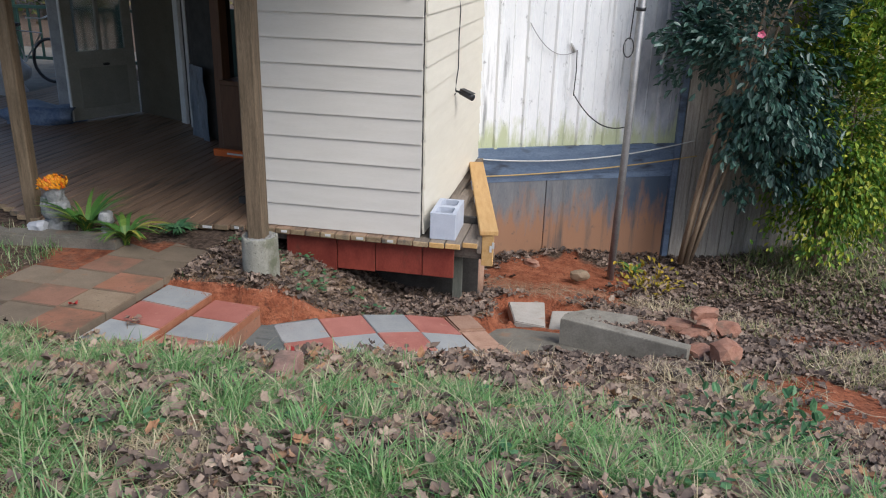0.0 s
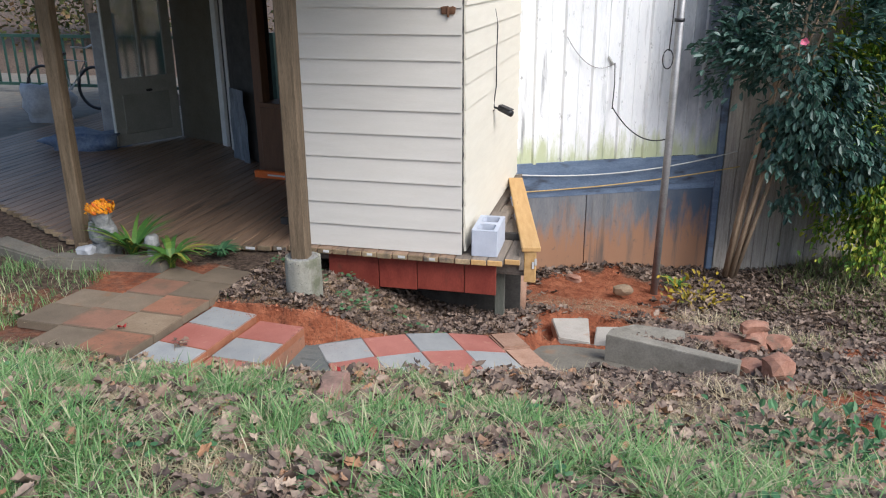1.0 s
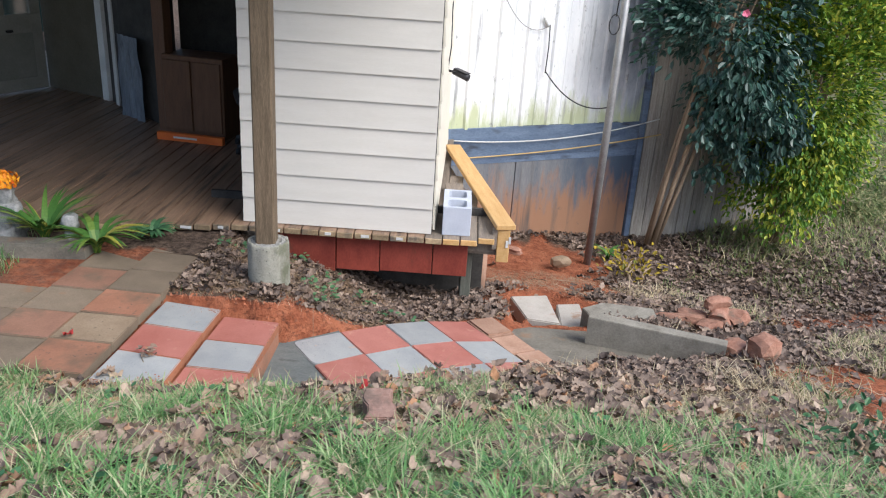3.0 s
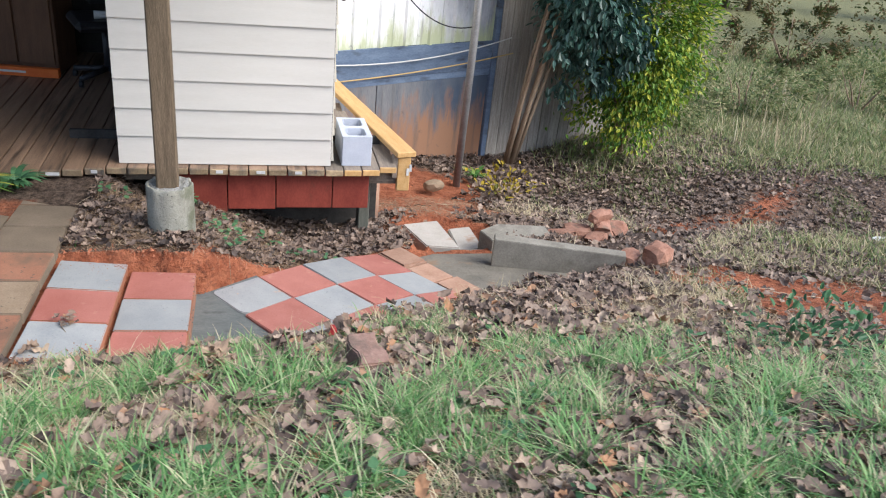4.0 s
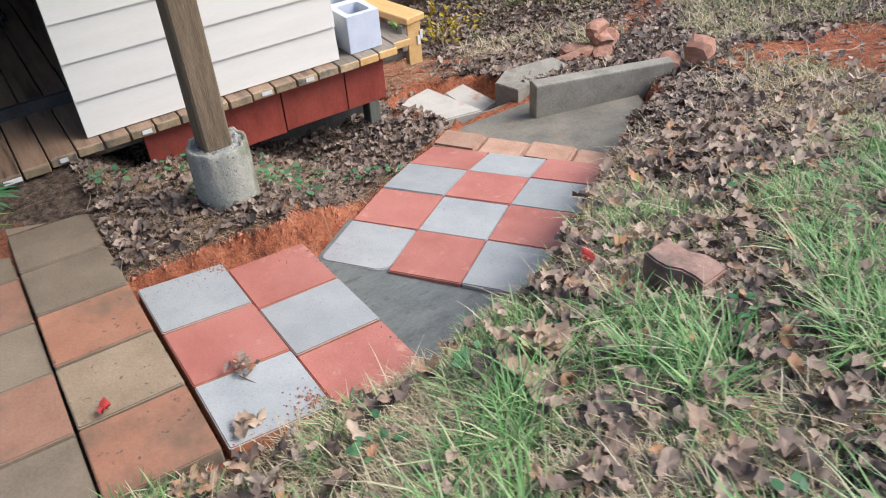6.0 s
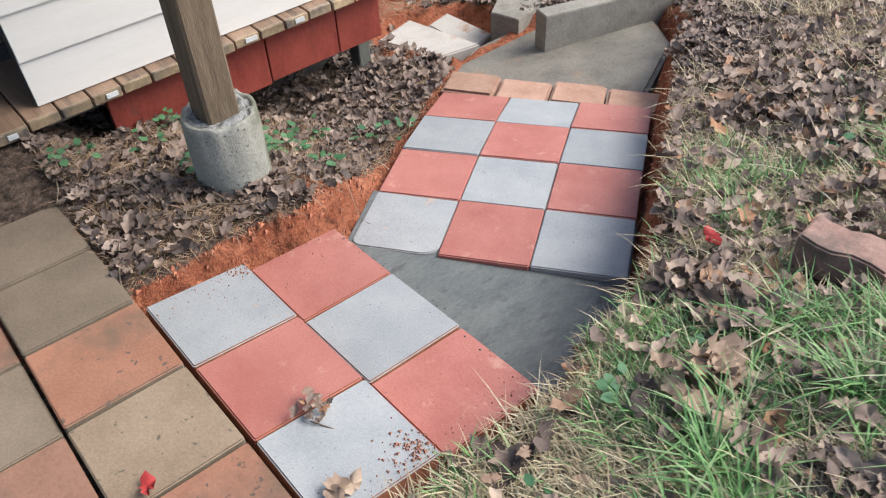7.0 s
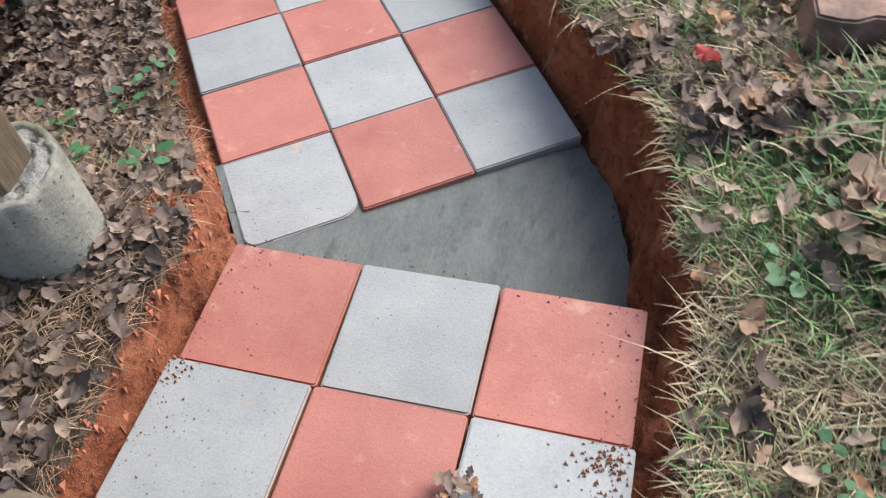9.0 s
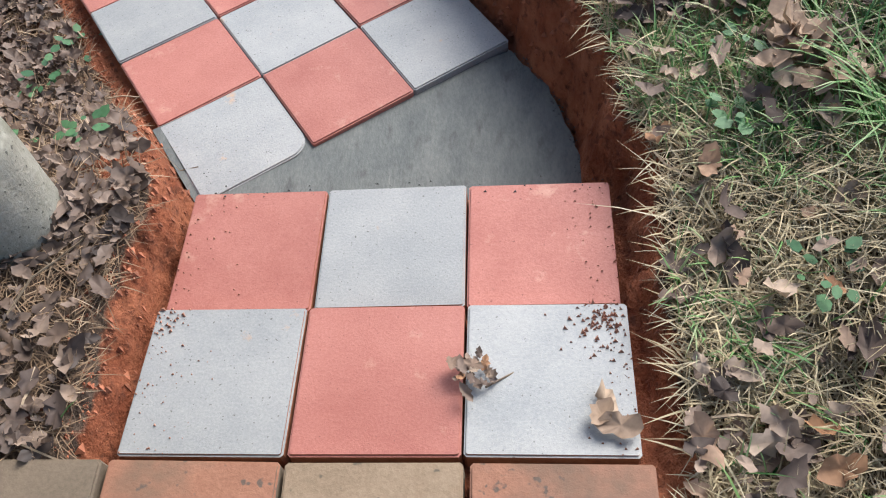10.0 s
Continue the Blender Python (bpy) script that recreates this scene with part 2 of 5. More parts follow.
# tan wall colour darkened to carry the shade of the porch interior
M_TAN_SHADED = material("shaded_tan_panel", (0.085, 0.073, 0.05), (0.12, 0.105, 0.075), 4, 0.8, 0.2)
M_CABINET = material("brown_cabinet", (0.09, 0.042, 0.022), (0.15, 0.072, 0.036), 4, 0.6, 0.2, stretch=(6, 6, 1))
M_GREYPLASTIC = material("grey_sheeting", (0.08, 0.095, 0.12), (0.22, 0.25, 0.29), 4, 0.35, 0.5, 20, stretch=(2, 2, 0.7), bump_dist=0.02)
M_BLUETARP = material("blue_tarp", (0.05, 0.09, 0.19), (0.20, 0.25, 0.33), 7, 0.5, 0.6, 30, bump_dist=0.02)
M_TARP = material("grey_tarp", (0.27, 0.28, 0.30), (0.42, 0.43, 0.45), 6, 0.6, 0.6, 25, bump_dist=0.02)
M_ORANGE = material("orange_box", (0.62, 0.12, 0.02), (0.72, 0.17, 0.03), 6, 0.5, 0.1)
M_GREENRAIL = material("dark_green_rail", (0.015, 0.045, 0.035), (0.03, 0.075, 0.055), 6, 0.5, 0.1)
M_STATUE = material("weathered_stone", (0.15, 0.155, 0.155), (0.33, 0.33, 0.315), 16, 0.9, 0.7, 60, stain=(0.10, 0.12, 0.11), stain_scale=11, stain_at=0.55, bump_dist=0.008)
M_BARK = material("pale_bark", (0.20, 0.14, 0.09), (0.36, 0.27, 0.18), 8, 0.85, 0.4, 50, stretch=(4, 4, 1))
M_DARKBARK = material("grey_bark", (0.07, 0.055, 0.04), (0.15, 0.12, 0.09), 8, 0.9, 0.5, 40, stretch=(4, 4, 0.6), bump_dist=0.02)
M_BROWN_BRICK = material("brown_brick", (0.21, 0.12, 0.092), (0.32, 0.205, 0.16), 9, 0.9, 0.7, 60, stain=(0.12, 0.09, 0.07), stain_scale=7, bump_dist=0.008)
M_CLOD = material("clay_clod", (0.19, 0.07, 0.038), (0.40, 0.15, 0.08), 22, 0.95, 0.6, 90, island=True, vary=0.3)
M_CRUMB = material("clay_crumb", (0.24, 0.11, 0.07), (0.36, 0.19, 0.13), 30, 0.95, 0.2)
M_TWIG = material("dry_twig", (0.22, 0.16, 0.10), (0.42, 0.34, 0.24), 10, 0.85, 0.2, island=True, vary=0.35)
# ceiling colour kept dark so the porch interior stays dim
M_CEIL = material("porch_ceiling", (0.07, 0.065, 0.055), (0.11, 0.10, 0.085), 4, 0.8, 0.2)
M_GLASS = bpy.data.materials.new("window_glass")
M_GLASS.use_nodes = True
gb = M_GLASS.node_tree.nodes["Principled BSDF"]
gb.inputs["Base Color"].default_value = (0.55, 0.62, 0.62, 1)
gb.inputs["Roughness"].default_value, gb.inputs["Transmission Weight"].default_value = 0.08, 1.0
M_GRASS = foliage("grass_blades", [(0.07, 0.17, 0.055), (0.12, 0.27, 0.085), (0.26, 0.43, 0.15), (0.16, 0.33, 0.11), (0.34, 0.45, 0.22), (0.56, 0.50, 0.32)], 0.5, 0.35)
M_FIELD = foliage("field_weeds", [(0.09, 0.14, 0.05), (0.17, 0.22, 0.08), (0.26, 0.28, 0.12), (0.38, 0.34, 0.18)], 0.7, 0.3)
M_STRAW = foliage("dry_grass", [(0.42, 0.34, 0.20), (0.55, 0.47, 0.30), (0.30, 0.23, 0.14), (0.64, 0.57, 0.40)], 0.8, 0.15)
M_NEEDLE = foliage("pine_needles", [(0.15, 0.095, 0.06), (0.36, 0.25, 0.155), (0.22, 0.14, 0.085), (0.52, 0.40, 0.27)], 0.8, 0.1)
M_LEAVES = foliage("dead_leaves", [(0.06, 0.045, 0.038), (0.16, 0.115, 0.09), (0.34, 0.25, 0.185), (0.10, 0.073, 0.06), (0.27, 0.20, 0.155), (0.50, 0.385, 0.285), (0.18, 0.13, 0.105), (0.38, 0.285, 0.215), (0.08, 0.058, 0.048), (0.29, 0.20, 0.14), (0.38, 0.20, 0.10)], 0.7, 0.15)
# darker set of the dead leaf colours, by the porch and under the bushes
M_DARKLEAF = foliage("dark_leaf_litter", [(0.045, 0.034, 0.029), (0.12, 0.086, 0.068), (0.24, 0.175, 0.135), (0.07, 0.052, 0.043), (0.17, 0.125, 0.098), (0.36, 0.27, 0.205), (0.11, 0.08, 0.065), (0.22, 0.15, 0.105)], 0.6, 0.1)
M_PALELEAF = foliage("pale_dead_leaves", [(0.40, 0.29, 0.20), (0.30, 0.21, 0.145), (0.50, 0.38, 0.27)], 0.7, 0.15)
M_WEED = foliage("weed_leaves", [(0.045, 0.12, 0.055), (0.08, 0.19, 0.08), (0.12, 0.24, 0.11)], 0.5, 0.2)
M_STRAP = foliage("strap_leaves", [(0.04, 0.12, 0.025), (0.09, 0.20, 0.04), (0.40, 0.36, 0.06)], 0.45, 0.2)
M_CAMELLIA = foliage("glossy_leaves", [(0.024, 0.066, 0.048), (0.048, 0.105, 0.08), (0.09, 0.155, 0.13)], 0.30, 0.05)
M_YELLOWGREEN = foliage("yellow_green_leaves", [(0.05, 0.13, 0.02), (0.12, 0.24, 0.03), (0.25, 0.37, 0.045), (0.52, 0.50, 0.06)], 0.45, 0.3)
M_YELLOWLEAF = foliage("yellow_leaves", [(0.25, 0.20, 0.02), (0.42, 0.30, 0.03), (0.16, 0.17, 0.03)], 0.6, 0.2)
M_WOODS = foliage("woods_leaves", [(0.04, 0.07, 0.02), (0.09, 0.11, 0.03), (0.16, 0.13, 0.05), (0.20, 0.12, 0.06)], 0.7, 0.2)
M_PINK = foliage("pink_petals", [(0.62, 0.10, 0.20), (0.75, 0.20, 0.30)], 0.5, 0.2)
M_FLOWER = foliage("orange_petals", [(0.75, 0.20, 0.01), (0.80, 0.38, 0.02), (0.68, 0.12, 0.01)], 0.6, 0.2)
M_REDLEAF = foliage("red_leaf", [(0.38, 0.03, 0.03), (0.45, 0.06, 0.05)], 0.6, 0.1)


# ---- building helpers ----


def mesh_object(name, bm, mat, parent=None, label=""):
    me = bpy.data.meshes.new(name)
    bm.normal_update()
    bm.to_mesh(me)
    bm.free()
    for m in (mat if isinstance(mat, (list, tuple)) else [mat]):
        me.materials.append(m)
    ob = new(name, me)
    if parent:
        ob.parent = parent
    if label:
        ob["label"] = label
    return ob


def part(name, bm, mat, parent, label=""):
    return mesh_object(name, bm, mat, parent, label)


def base(name, at=(0, 0, 0), **tags):
    e = new(name)
    e.location = at
    return tagged(e, **tags)


def local(parent, *p):
    return Vector(p) - parent.location


def box(bm, centre, size, turn=(0, 0, 0), bevel=0.0):
    """A box with bevelled edges added to bm."""
    tmp = bmesh.new()
    bmesh.ops.create_cube(tmp, size=1)
    bmesh.ops.scale(tmp, vec=size, verts=tmp.verts)
    if bevel:
        bmesh.ops.bevel(tmp, geom=tmp.edges[:], offset=bevel, segments=1, affect="EDGES")
    bmesh.ops.transform(tmp, matrix=pose(*centre, *turn), verts=tmp.verts)
    me = bpy.data.meshes.new("tmp")
    tmp.to_mesh(me)
    tmp.free()
    bm.from_mesh(me)
    bpy.data.meshes.remove(me)
    return bm


def a_box(centre, size, turn=(0, 0, 0), bevel=0.0):
    return box(bmesh.new(), centre, size, turn, bevel)


def tube(bm, points, radius, sides=8, taper=1.0):
    """A round bar along points."""
    pts = [Vector(p) for p in points]
    rings = []
    for k, p in enumerate(pts):
        d = (pts[min(k + 1, len(pts) - 1)] - pts[max(k - 1, 0)]).normalized()
        up = Vector((0, 0, 1)) if abs(d.z) < 0.9 else Vector((1, 0, 0))
        a = d.cross(up).normalized()
        b = d.cross(a)
        r = radius * (1 + (taper - 1) * k / max(1, len(pts) - 1))
        rings.append([bm.verts.new(p + a * (r * math.cos(2 * math.pi * j / sides)) + b * (r * math.sin(2 * math.pi * j / sides))) for j in range(sides)])
    for q, r in zip(rings, rings[1:]):
        for j in range(sides):
            bm.faces.new((q[j], q[(j + 1) % sides], r[(j + 1) % sides], r[j]))
    bm.faces.new(rings[0])
    bm.faces.new(rings[-1][::-1])
    bmesh.ops.recalc_face_normals(bm, faces=bm.faces[:])
    for f in bm.faces:
        f.smooth = True
    return bm


def prism(bm, outline, top, bottom, bevel=0.0):
    """A slab: outline [(x, y)], top and bottom heights (numbers or functions of x, y)."""
    ft = top if callable(top) else lambda x, y: top
    fb = bottom if callable(bottom) else lambda x, y: bottom
    up = [bm.verts.new((x, y, ft(x, y))) for x, y in outline]
    dn = [bm.verts.new((x, y, fb(x, y))) for x, y in outline]
    n = len(outline)
    tf = bm.faces.new(up)
    bm.faces.new(dn[::-1])
    for k in range(n):
        bm.faces.new((up[k], dn[k], dn[(k + 1) % n], up[(k + 1) % n]))
    bmesh.ops.recalc_face_normals(bm, faces=bm.faces[:])
    if bevel:
        bmesh.ops.bevel(bm, geom=tf.edges[:], offset=bevel, segments=2, affect="EDGES")
    return bm


def lump(bm, centre, size, seed=0, rough=0.25, sub=2, turn=0):
    """An uneven stone-like lump."""
    tmp = bmesh.new()
    bmesh.ops.create_icosphere(tmp, subdivisions=sub, radius=1)
    for v in tmp.verts:
        q = v.co.copy()
        q = Vector([max(-0.72, min(0.72, c)) / 0.72 for c in q])
        v.co = q * (1 + rough * noise.noise(v.co * 1.7 + Vector((seed * 3.1, seed, 0))))
    bmesh.ops.transform(tmp, matrix=pose(*centre, 0, 0, turn) @ Matrix.Diagonal((size[0] / 2, size[1] / 2, size[2] / 2, 1)), verts=tmp.verts)
    me = bpy.data.meshes.new("tmp")
    tmp.to_mesh(me)
    tmp.free()
    bm.from_mesh(me)
    bpy.data.meshes.remove(me)
    return bm


def soup(name, verts, faces, mat, **tags):
    me = bpy.data.meshes.new(name)
    me.from_pydata(verts, [], faces)
    me.materials.append(mat)
    return tagged(new(name, me), **tags)


# ---- the lie of the land ----
STEP_U = Vector((0.176, -0.252))       # across the lower flight of the path
STEP_V = Vector((0.245, 0.169))        # along it
LOW0 = Vector((-1.909, 5.435)) - STEP_U
LOW_Z = [-0.190, -0.197, -0.217, -0.262, -0.332]


def low_xy(i, k):
    return LOW0 + STEP_U * i + STEP_V * k


def upper_z(x, y):
    return -0.075 * (y - 5.354) - 0.085 * (x + 2.46)


def upper1_z(x, y):
    return -0.052 - 0.08 * (y - 5.35) - 0.04 * (x + 2.145)


def hull_distance(X, Y, poly):
    """Signed distance (about) to a convex outline, negative inside."""
    d = np.full(np.shape(X), -1e9)
    cx, cy = sum(p[0] for p in poly) / len(poly), sum(p[1] for p in poly) / len(poly)
    for (x0, y0), (x1, y1) in zip(poly, poly[1:] + poly[:1]):
        nx, ny = y1 - y0, x0 - x1
        l = math.hypot(nx, ny)
        nx, ny = nx / l, ny / l
        if (cx - x0) * nx + (cy - y0) * ny > 0:
            nx, ny = -nx, -ny
        d = np.maximum(d, (X - x0) * nx + (Y - y0) * ny)
    return d


def smooth(a, b, x):
    t = np.clip((x - a) / (b - a), 0, 1)
    return t * t * (3 - 2 * t)


def wobble(X, Y, s, k=0.0):
    return (np.sin(X * s + 1.3 + k) * np.cos(Y * s * 1.13 - 0.7 + k) + 0.6 * np.sin(X * s * 2.3 - Y * s * 1.9 + 2 * k) + 0.4 * np.cos(X * s * 4.1 + Y * s * 3.7 + k)) / 2


UPPER = [(-2.80, 4.715), (-2.80, 5.675), (-2.13, 5.675), (-2.13, 4.715)]
LOWER = [tuple(low_xy(0, 0)), tuple(low_xy(3, 0)), tuple(low_xy(3, 4.7)), tuple(low_xy(0, 4.7))]
FAN = [(-2.15, 5.67), (-1.98, 5.70), (-1.57, 4.93), (-1.70, 4.83), (-1.90, 4.765), (-2.15, 4.745)]
BASIN = [(-0.84, 6.46), (-0.50, 5.74), (0.13, 6.06), (0.33, 6.32), (-0.22, 6.84), (-0.50, 6.84), (-0.76, 6.70)]
PIT = [(-0.84, 7.36), (-0.70, 6.88), (-0.18, 6.95), (-0.14, 7.40), (-0.44, 7.52)]
OLD = [(-4.9, 4.55), (-4.9, 6.75), (-2.79, 6.75), (-2.79, 4.55)]


def ground(X, Y):
    """Height of the ground and how bare its clay is."""
    X, Y = np.asarray(X, float), np.asarray(Y, float)
    y1 = np.clip(Y, 3.3, 8.6)
    z = 0.55 - 0.28 * (y1 - 3.3) - 0.07 * np.clip(Y - 8.6, 0, 60)
    z = z - 0.09 * np.clip(X + 0.4, 0, 12) * smooth(3.0, 5.0, Y) - 0.02 * np.clip(X - 11, 0, 200)
    z = z - 0.075 * smooth(3.7, 4.55, Y) * smooth(7.6, 5.8, Y)
    z = z + 0.30 * smooth(1.0, 3.0, X) * smooth(8.0, 10.0, Y)
    # level ground by the porch
    level = 0.02 - 0.24 * np.clip(Y - 5.95, 0, 1.2) * smooth(-2.95, -2.65, X)
    z = z + (np.maximum(z, level) - z) * smooth(-1.55, -2.35, X) * smooth(4.4, 5.0, Y)
    z = z + 0.025 * wobble(X, Y, 1.9) + 0.014 * wobble(X, Y, 5.3, 2) + 0.007 * wobble(X, Y, 17, 1)
    clay = np.zeros_like(z)
    edge = 0.018 * wobble(X, Y, 13, 4) + 0.012 * wobble(X, Y, 31, 2)
    d_old = hull_distance(X, Y, OLD) + edge
    z = z + (0.012 + 0.055 * smooth(5.2, 4.75, Y) - z) * smooth(0.30, 0.0, d_old)
    low_k = np.clip(((X - LOW0.x) * STEP_V.x + (Y - LOW0.y) * STEP_V.y) / STEP_V.length_squared, 0, 4.7)
    zl = np.interp(low_k, [0, 1, 2, 3, 4, 4.7], [q - 0.055 for q in LOW_Z] + [-0.43])
    zu = np.where(X < -2.46, upper_z(X, Y), upper1_z(X, Y)) - 0.055
    for poly, zt, wide in ((UPPER, zu, 0.032), (LOWER, zl, 0.038), (FAN, -0.225 + 0 * X, 0.038), (BASIN, -0.56 + 0 * X, 0.10), (PIT, -0.72 + 0 * X, 0.10)):
        d = hull_distance(X, Y, poly) + edge - 0.01
        w = smooth(wide, 0.0, d)
        z = z + (np.minimum(z, zt) - z) * w
        clay = np.maximum(clay, smooth(wide + 0.035, wide * 0.5, d))
    # bare clay patches
    for x0, y0, r, a in ((-2.05, 5.78, 0.16, 0.8), (-0.55, 8.3, 0.9, 1.15), (-0.35, 8.9, 0.8, 1.1), (-0.75, 7.75, 0.5, 0.9), (1.05, 6.0, 0.42, 0.85), (1.55, 5.95, 0.55, 0.92), (2.15, 5.85, 0.60, 0.92), (1.35, 5.35, 0.40, 0.75), (1.9, 5.3, 0.65, 0.9), (2.7, 5.2, 0.75, 0.9), (1.45, 4.65, 0.35, 0.65), (1.85, 4.75, 0.5, 0.8), (2.4, 4.55, 0.6, 0.85), (4.6, 9.7, 0.36, 0.34), (5.4, 10.6, 0.36, 0.34), (6.3, 11.7, 0.4, 0.34), (-3.4, 5.95, 0.6, 0.55), (-0.8, 6.95, 0.25, 0.7), (-3.9, 5.2, 0.7, 0.45)):
        d = np.hypot(X - x0, Y - y0) / r + 0.35 * wobble(X, Y, 6, x0)
        clay = np.maximum(clay, a * smooth(1.15, 0.55, d))
    # the worn foot trail that climbs the slope
    for (x0, y0), (x1, y1), a in (((1.5, 7.75), (4.0, 9.05), 0.62), ((4.0, 9.05), (6.6, 12.0), 0.42)):
        u = np.clip(((X - x0) * (x1 - x0) + (Y - y0) * (y1 - y0)) / ((x1 - x0) ** 2 + (y1 - y0) ** 2), 0, 1)
        d = np.hypot(X - x0 - u * (x1 - x0), Y - y0 - u * (y1 - y0)) + 0.07 * wobble(X, Y, 4, 1)
        clay = np.maximum(clay, a * smooth(0.40, 0.14, d))
    return z, clay


def turf_cover(X, Y):
    """Where the rough field grows: up the slope beyond the leaf litter, and thinly below the trail."""
    up = smooth(9.0, 10.4, Y - 0.22 * (X - 2.5)) * smooth(1.2, 2.4, X)
    low = 0.55 * smooth(2.0, 3.2, X) * smooth(7.9, 7.2, Y - 0.35 * (X - 2.5)) * smooth(6.2, 6.9, Y)
    return np.maximum(up, low)


def ground_z(x, y):
    return float(ground(x, y)[0])


def spread(lo, hi, step, far):
    """Grid lines: even from lo to hi, then wider and wider out to far."""
    mid = list(np.arange(lo, hi, step))
    out, q, s = [], hi, step
    while q < far:
        s *= 1.35
        q += s
        out.append(q)
    left, q, s = [], lo, step
    while q > -far:
        s *= 1.35
        q -= s
        left.append(q)
    return np.array(left[::-1] + mid + out)


def build_ground():
    gx, gy = spread(-3.4, 1.4, 0.022, 600), spread(3.4, 7.4, 0.022, 600)
    X, Y = np.meshgrid(gx, gy)
    Z, C = ground(X, Y)
    nx, ny = len(gx), len(gy)
    verts = np.stack([X, Y, Z], -1).reshape(-1, 3)
    k = np.arange(nx * ny).reshape(ny, nx)
    faces = np.stack([k[:-1, :-1], k[:-1, 1:], k[1:, 1:], k[1:, :-1]], -1).reshape(-1, 4)
    me = bpy.data.meshes.new("ground")
    me.from_pydata(verts.tolist(), [], faces.tolist())
    at = me.attributes.new("clay", "FLOAT", "POINT")
    at.data.foreach_set("value", C.reshape(-1).astype(np.float32))
    at = me.attributes.new("turf", "FLOAT", "POINT")
    at.data.foreach_set("value", turf_cover(X, Y).reshape(-1).astype(np.float32))
    me.polygons.foreach_set("use_smooth", [True] * len(me.polygons))
    m = bpy.data.materials.new("soil")
    m.use_nodes = True
    t = m.node_tree
    n, link = t.nodes, t.links.new
    bsdf = n["Principled BSDF"]
    co = n.new("ShaderNodeTexCoord")

    def nz(scale, detail=6):
        q = n.new("ShaderNodeTexNoise")
        q.inputs["Scale"].default_value, q.inputs["Detail"].default_value, q.inputs["Roughness"].default_value = scale, detail, 0.65
        link(co.outputs["Object"], q.inputs["Vector"])
        return q.outputs["Fac"]

    def mixc(f, a, b, lo=0.38, hi=0.62):
        r = n.new("ShaderNodeMapRange")
        r.inputs[1].default_value, r.inputs[2].default_value = lo, hi
        link(f, r.inputs[0])
        q = n.new("ShaderNodeMix")
        q.data_type = "RGBA"
        for s, v in ((6, a), (7, b)):
            if isinstance(v, tuple):
                q.inputs[s].default_value = (*v, 1)
            else:
                link(v, q.inputs[s])
        link(r.outputs[0], q.inputs[0])
        return q.outputs[2]
    litter = mixc(nz(26), (0.060, 0.042, 0.031), (0.19, 0.135, 0.098))
    turf = n.new("ShaderNodeAttribute")
    turf.attribute_name = "turf"
    mt = n.new("ShaderNodeMath")
    mt.operation = "MULTIPLY_ADD"
    link(nz(1.3), mt.inputs[0])
    mt.inputs[1].default_value = 0.5
    link(turf.outputs["Fac"], mt.inputs[2])
    litter = mixc(mt.outputs[0], litter, mixc(nz(40), (0.095, 0.105, 0.045), (0.25, 0.235, 0.12)), 0.55, 0.95)
    clay = mixc(nz(9), (0.26, 0.08, 0.038), (0.42, 0.155, 0.08))
    clay = mixc(nz(34), clay, (0.15, 0.055, 0.032), 0.53, 0.67)
    atn = n.new("ShaderNodeAttribute")
    atn.attribute_name = "clay"
    ma = n.new("ShaderNodeMath")
    ma.operation = "MULTIPLY_ADD"
    link(nz(14), ma.inputs[0])
    ma.inputs[1].default_value = 0.5
    link(atn.outputs["Fac"], ma.inputs[2])
    col = mixc(ma.outputs[0], litter, clay, 0.60, 0.85)
    link(col, bsdf.inputs["Base Color"])
    bsdf.inputs["Roughness"].default_value = 0.95
    bsdf.inputs["Specular IOR Level"].default_value = 0.2
    bp = n.new("ShaderNodeBump")
    bp.inputs["Strength"].default_value, bp.inputs["Distance"].default_value = 1.0, 0.05
    link(nz(28, 10), bp.inputs["Height"])
    link(bp.outputs[0], bsdf.inputs["Normal"])
    me.materials.append(m)
    return tagged(new("ground", me), label="sloping ground of red clay, leaf litter and thin grass", category="ground", kind="structure")


GROUND = build_ground()

# ---- porch ----
DECK = 0.07
WALL_Y, WALL_X0, WALL_X1 = 6.786, -2.645, -1.378
LAP = 0.173


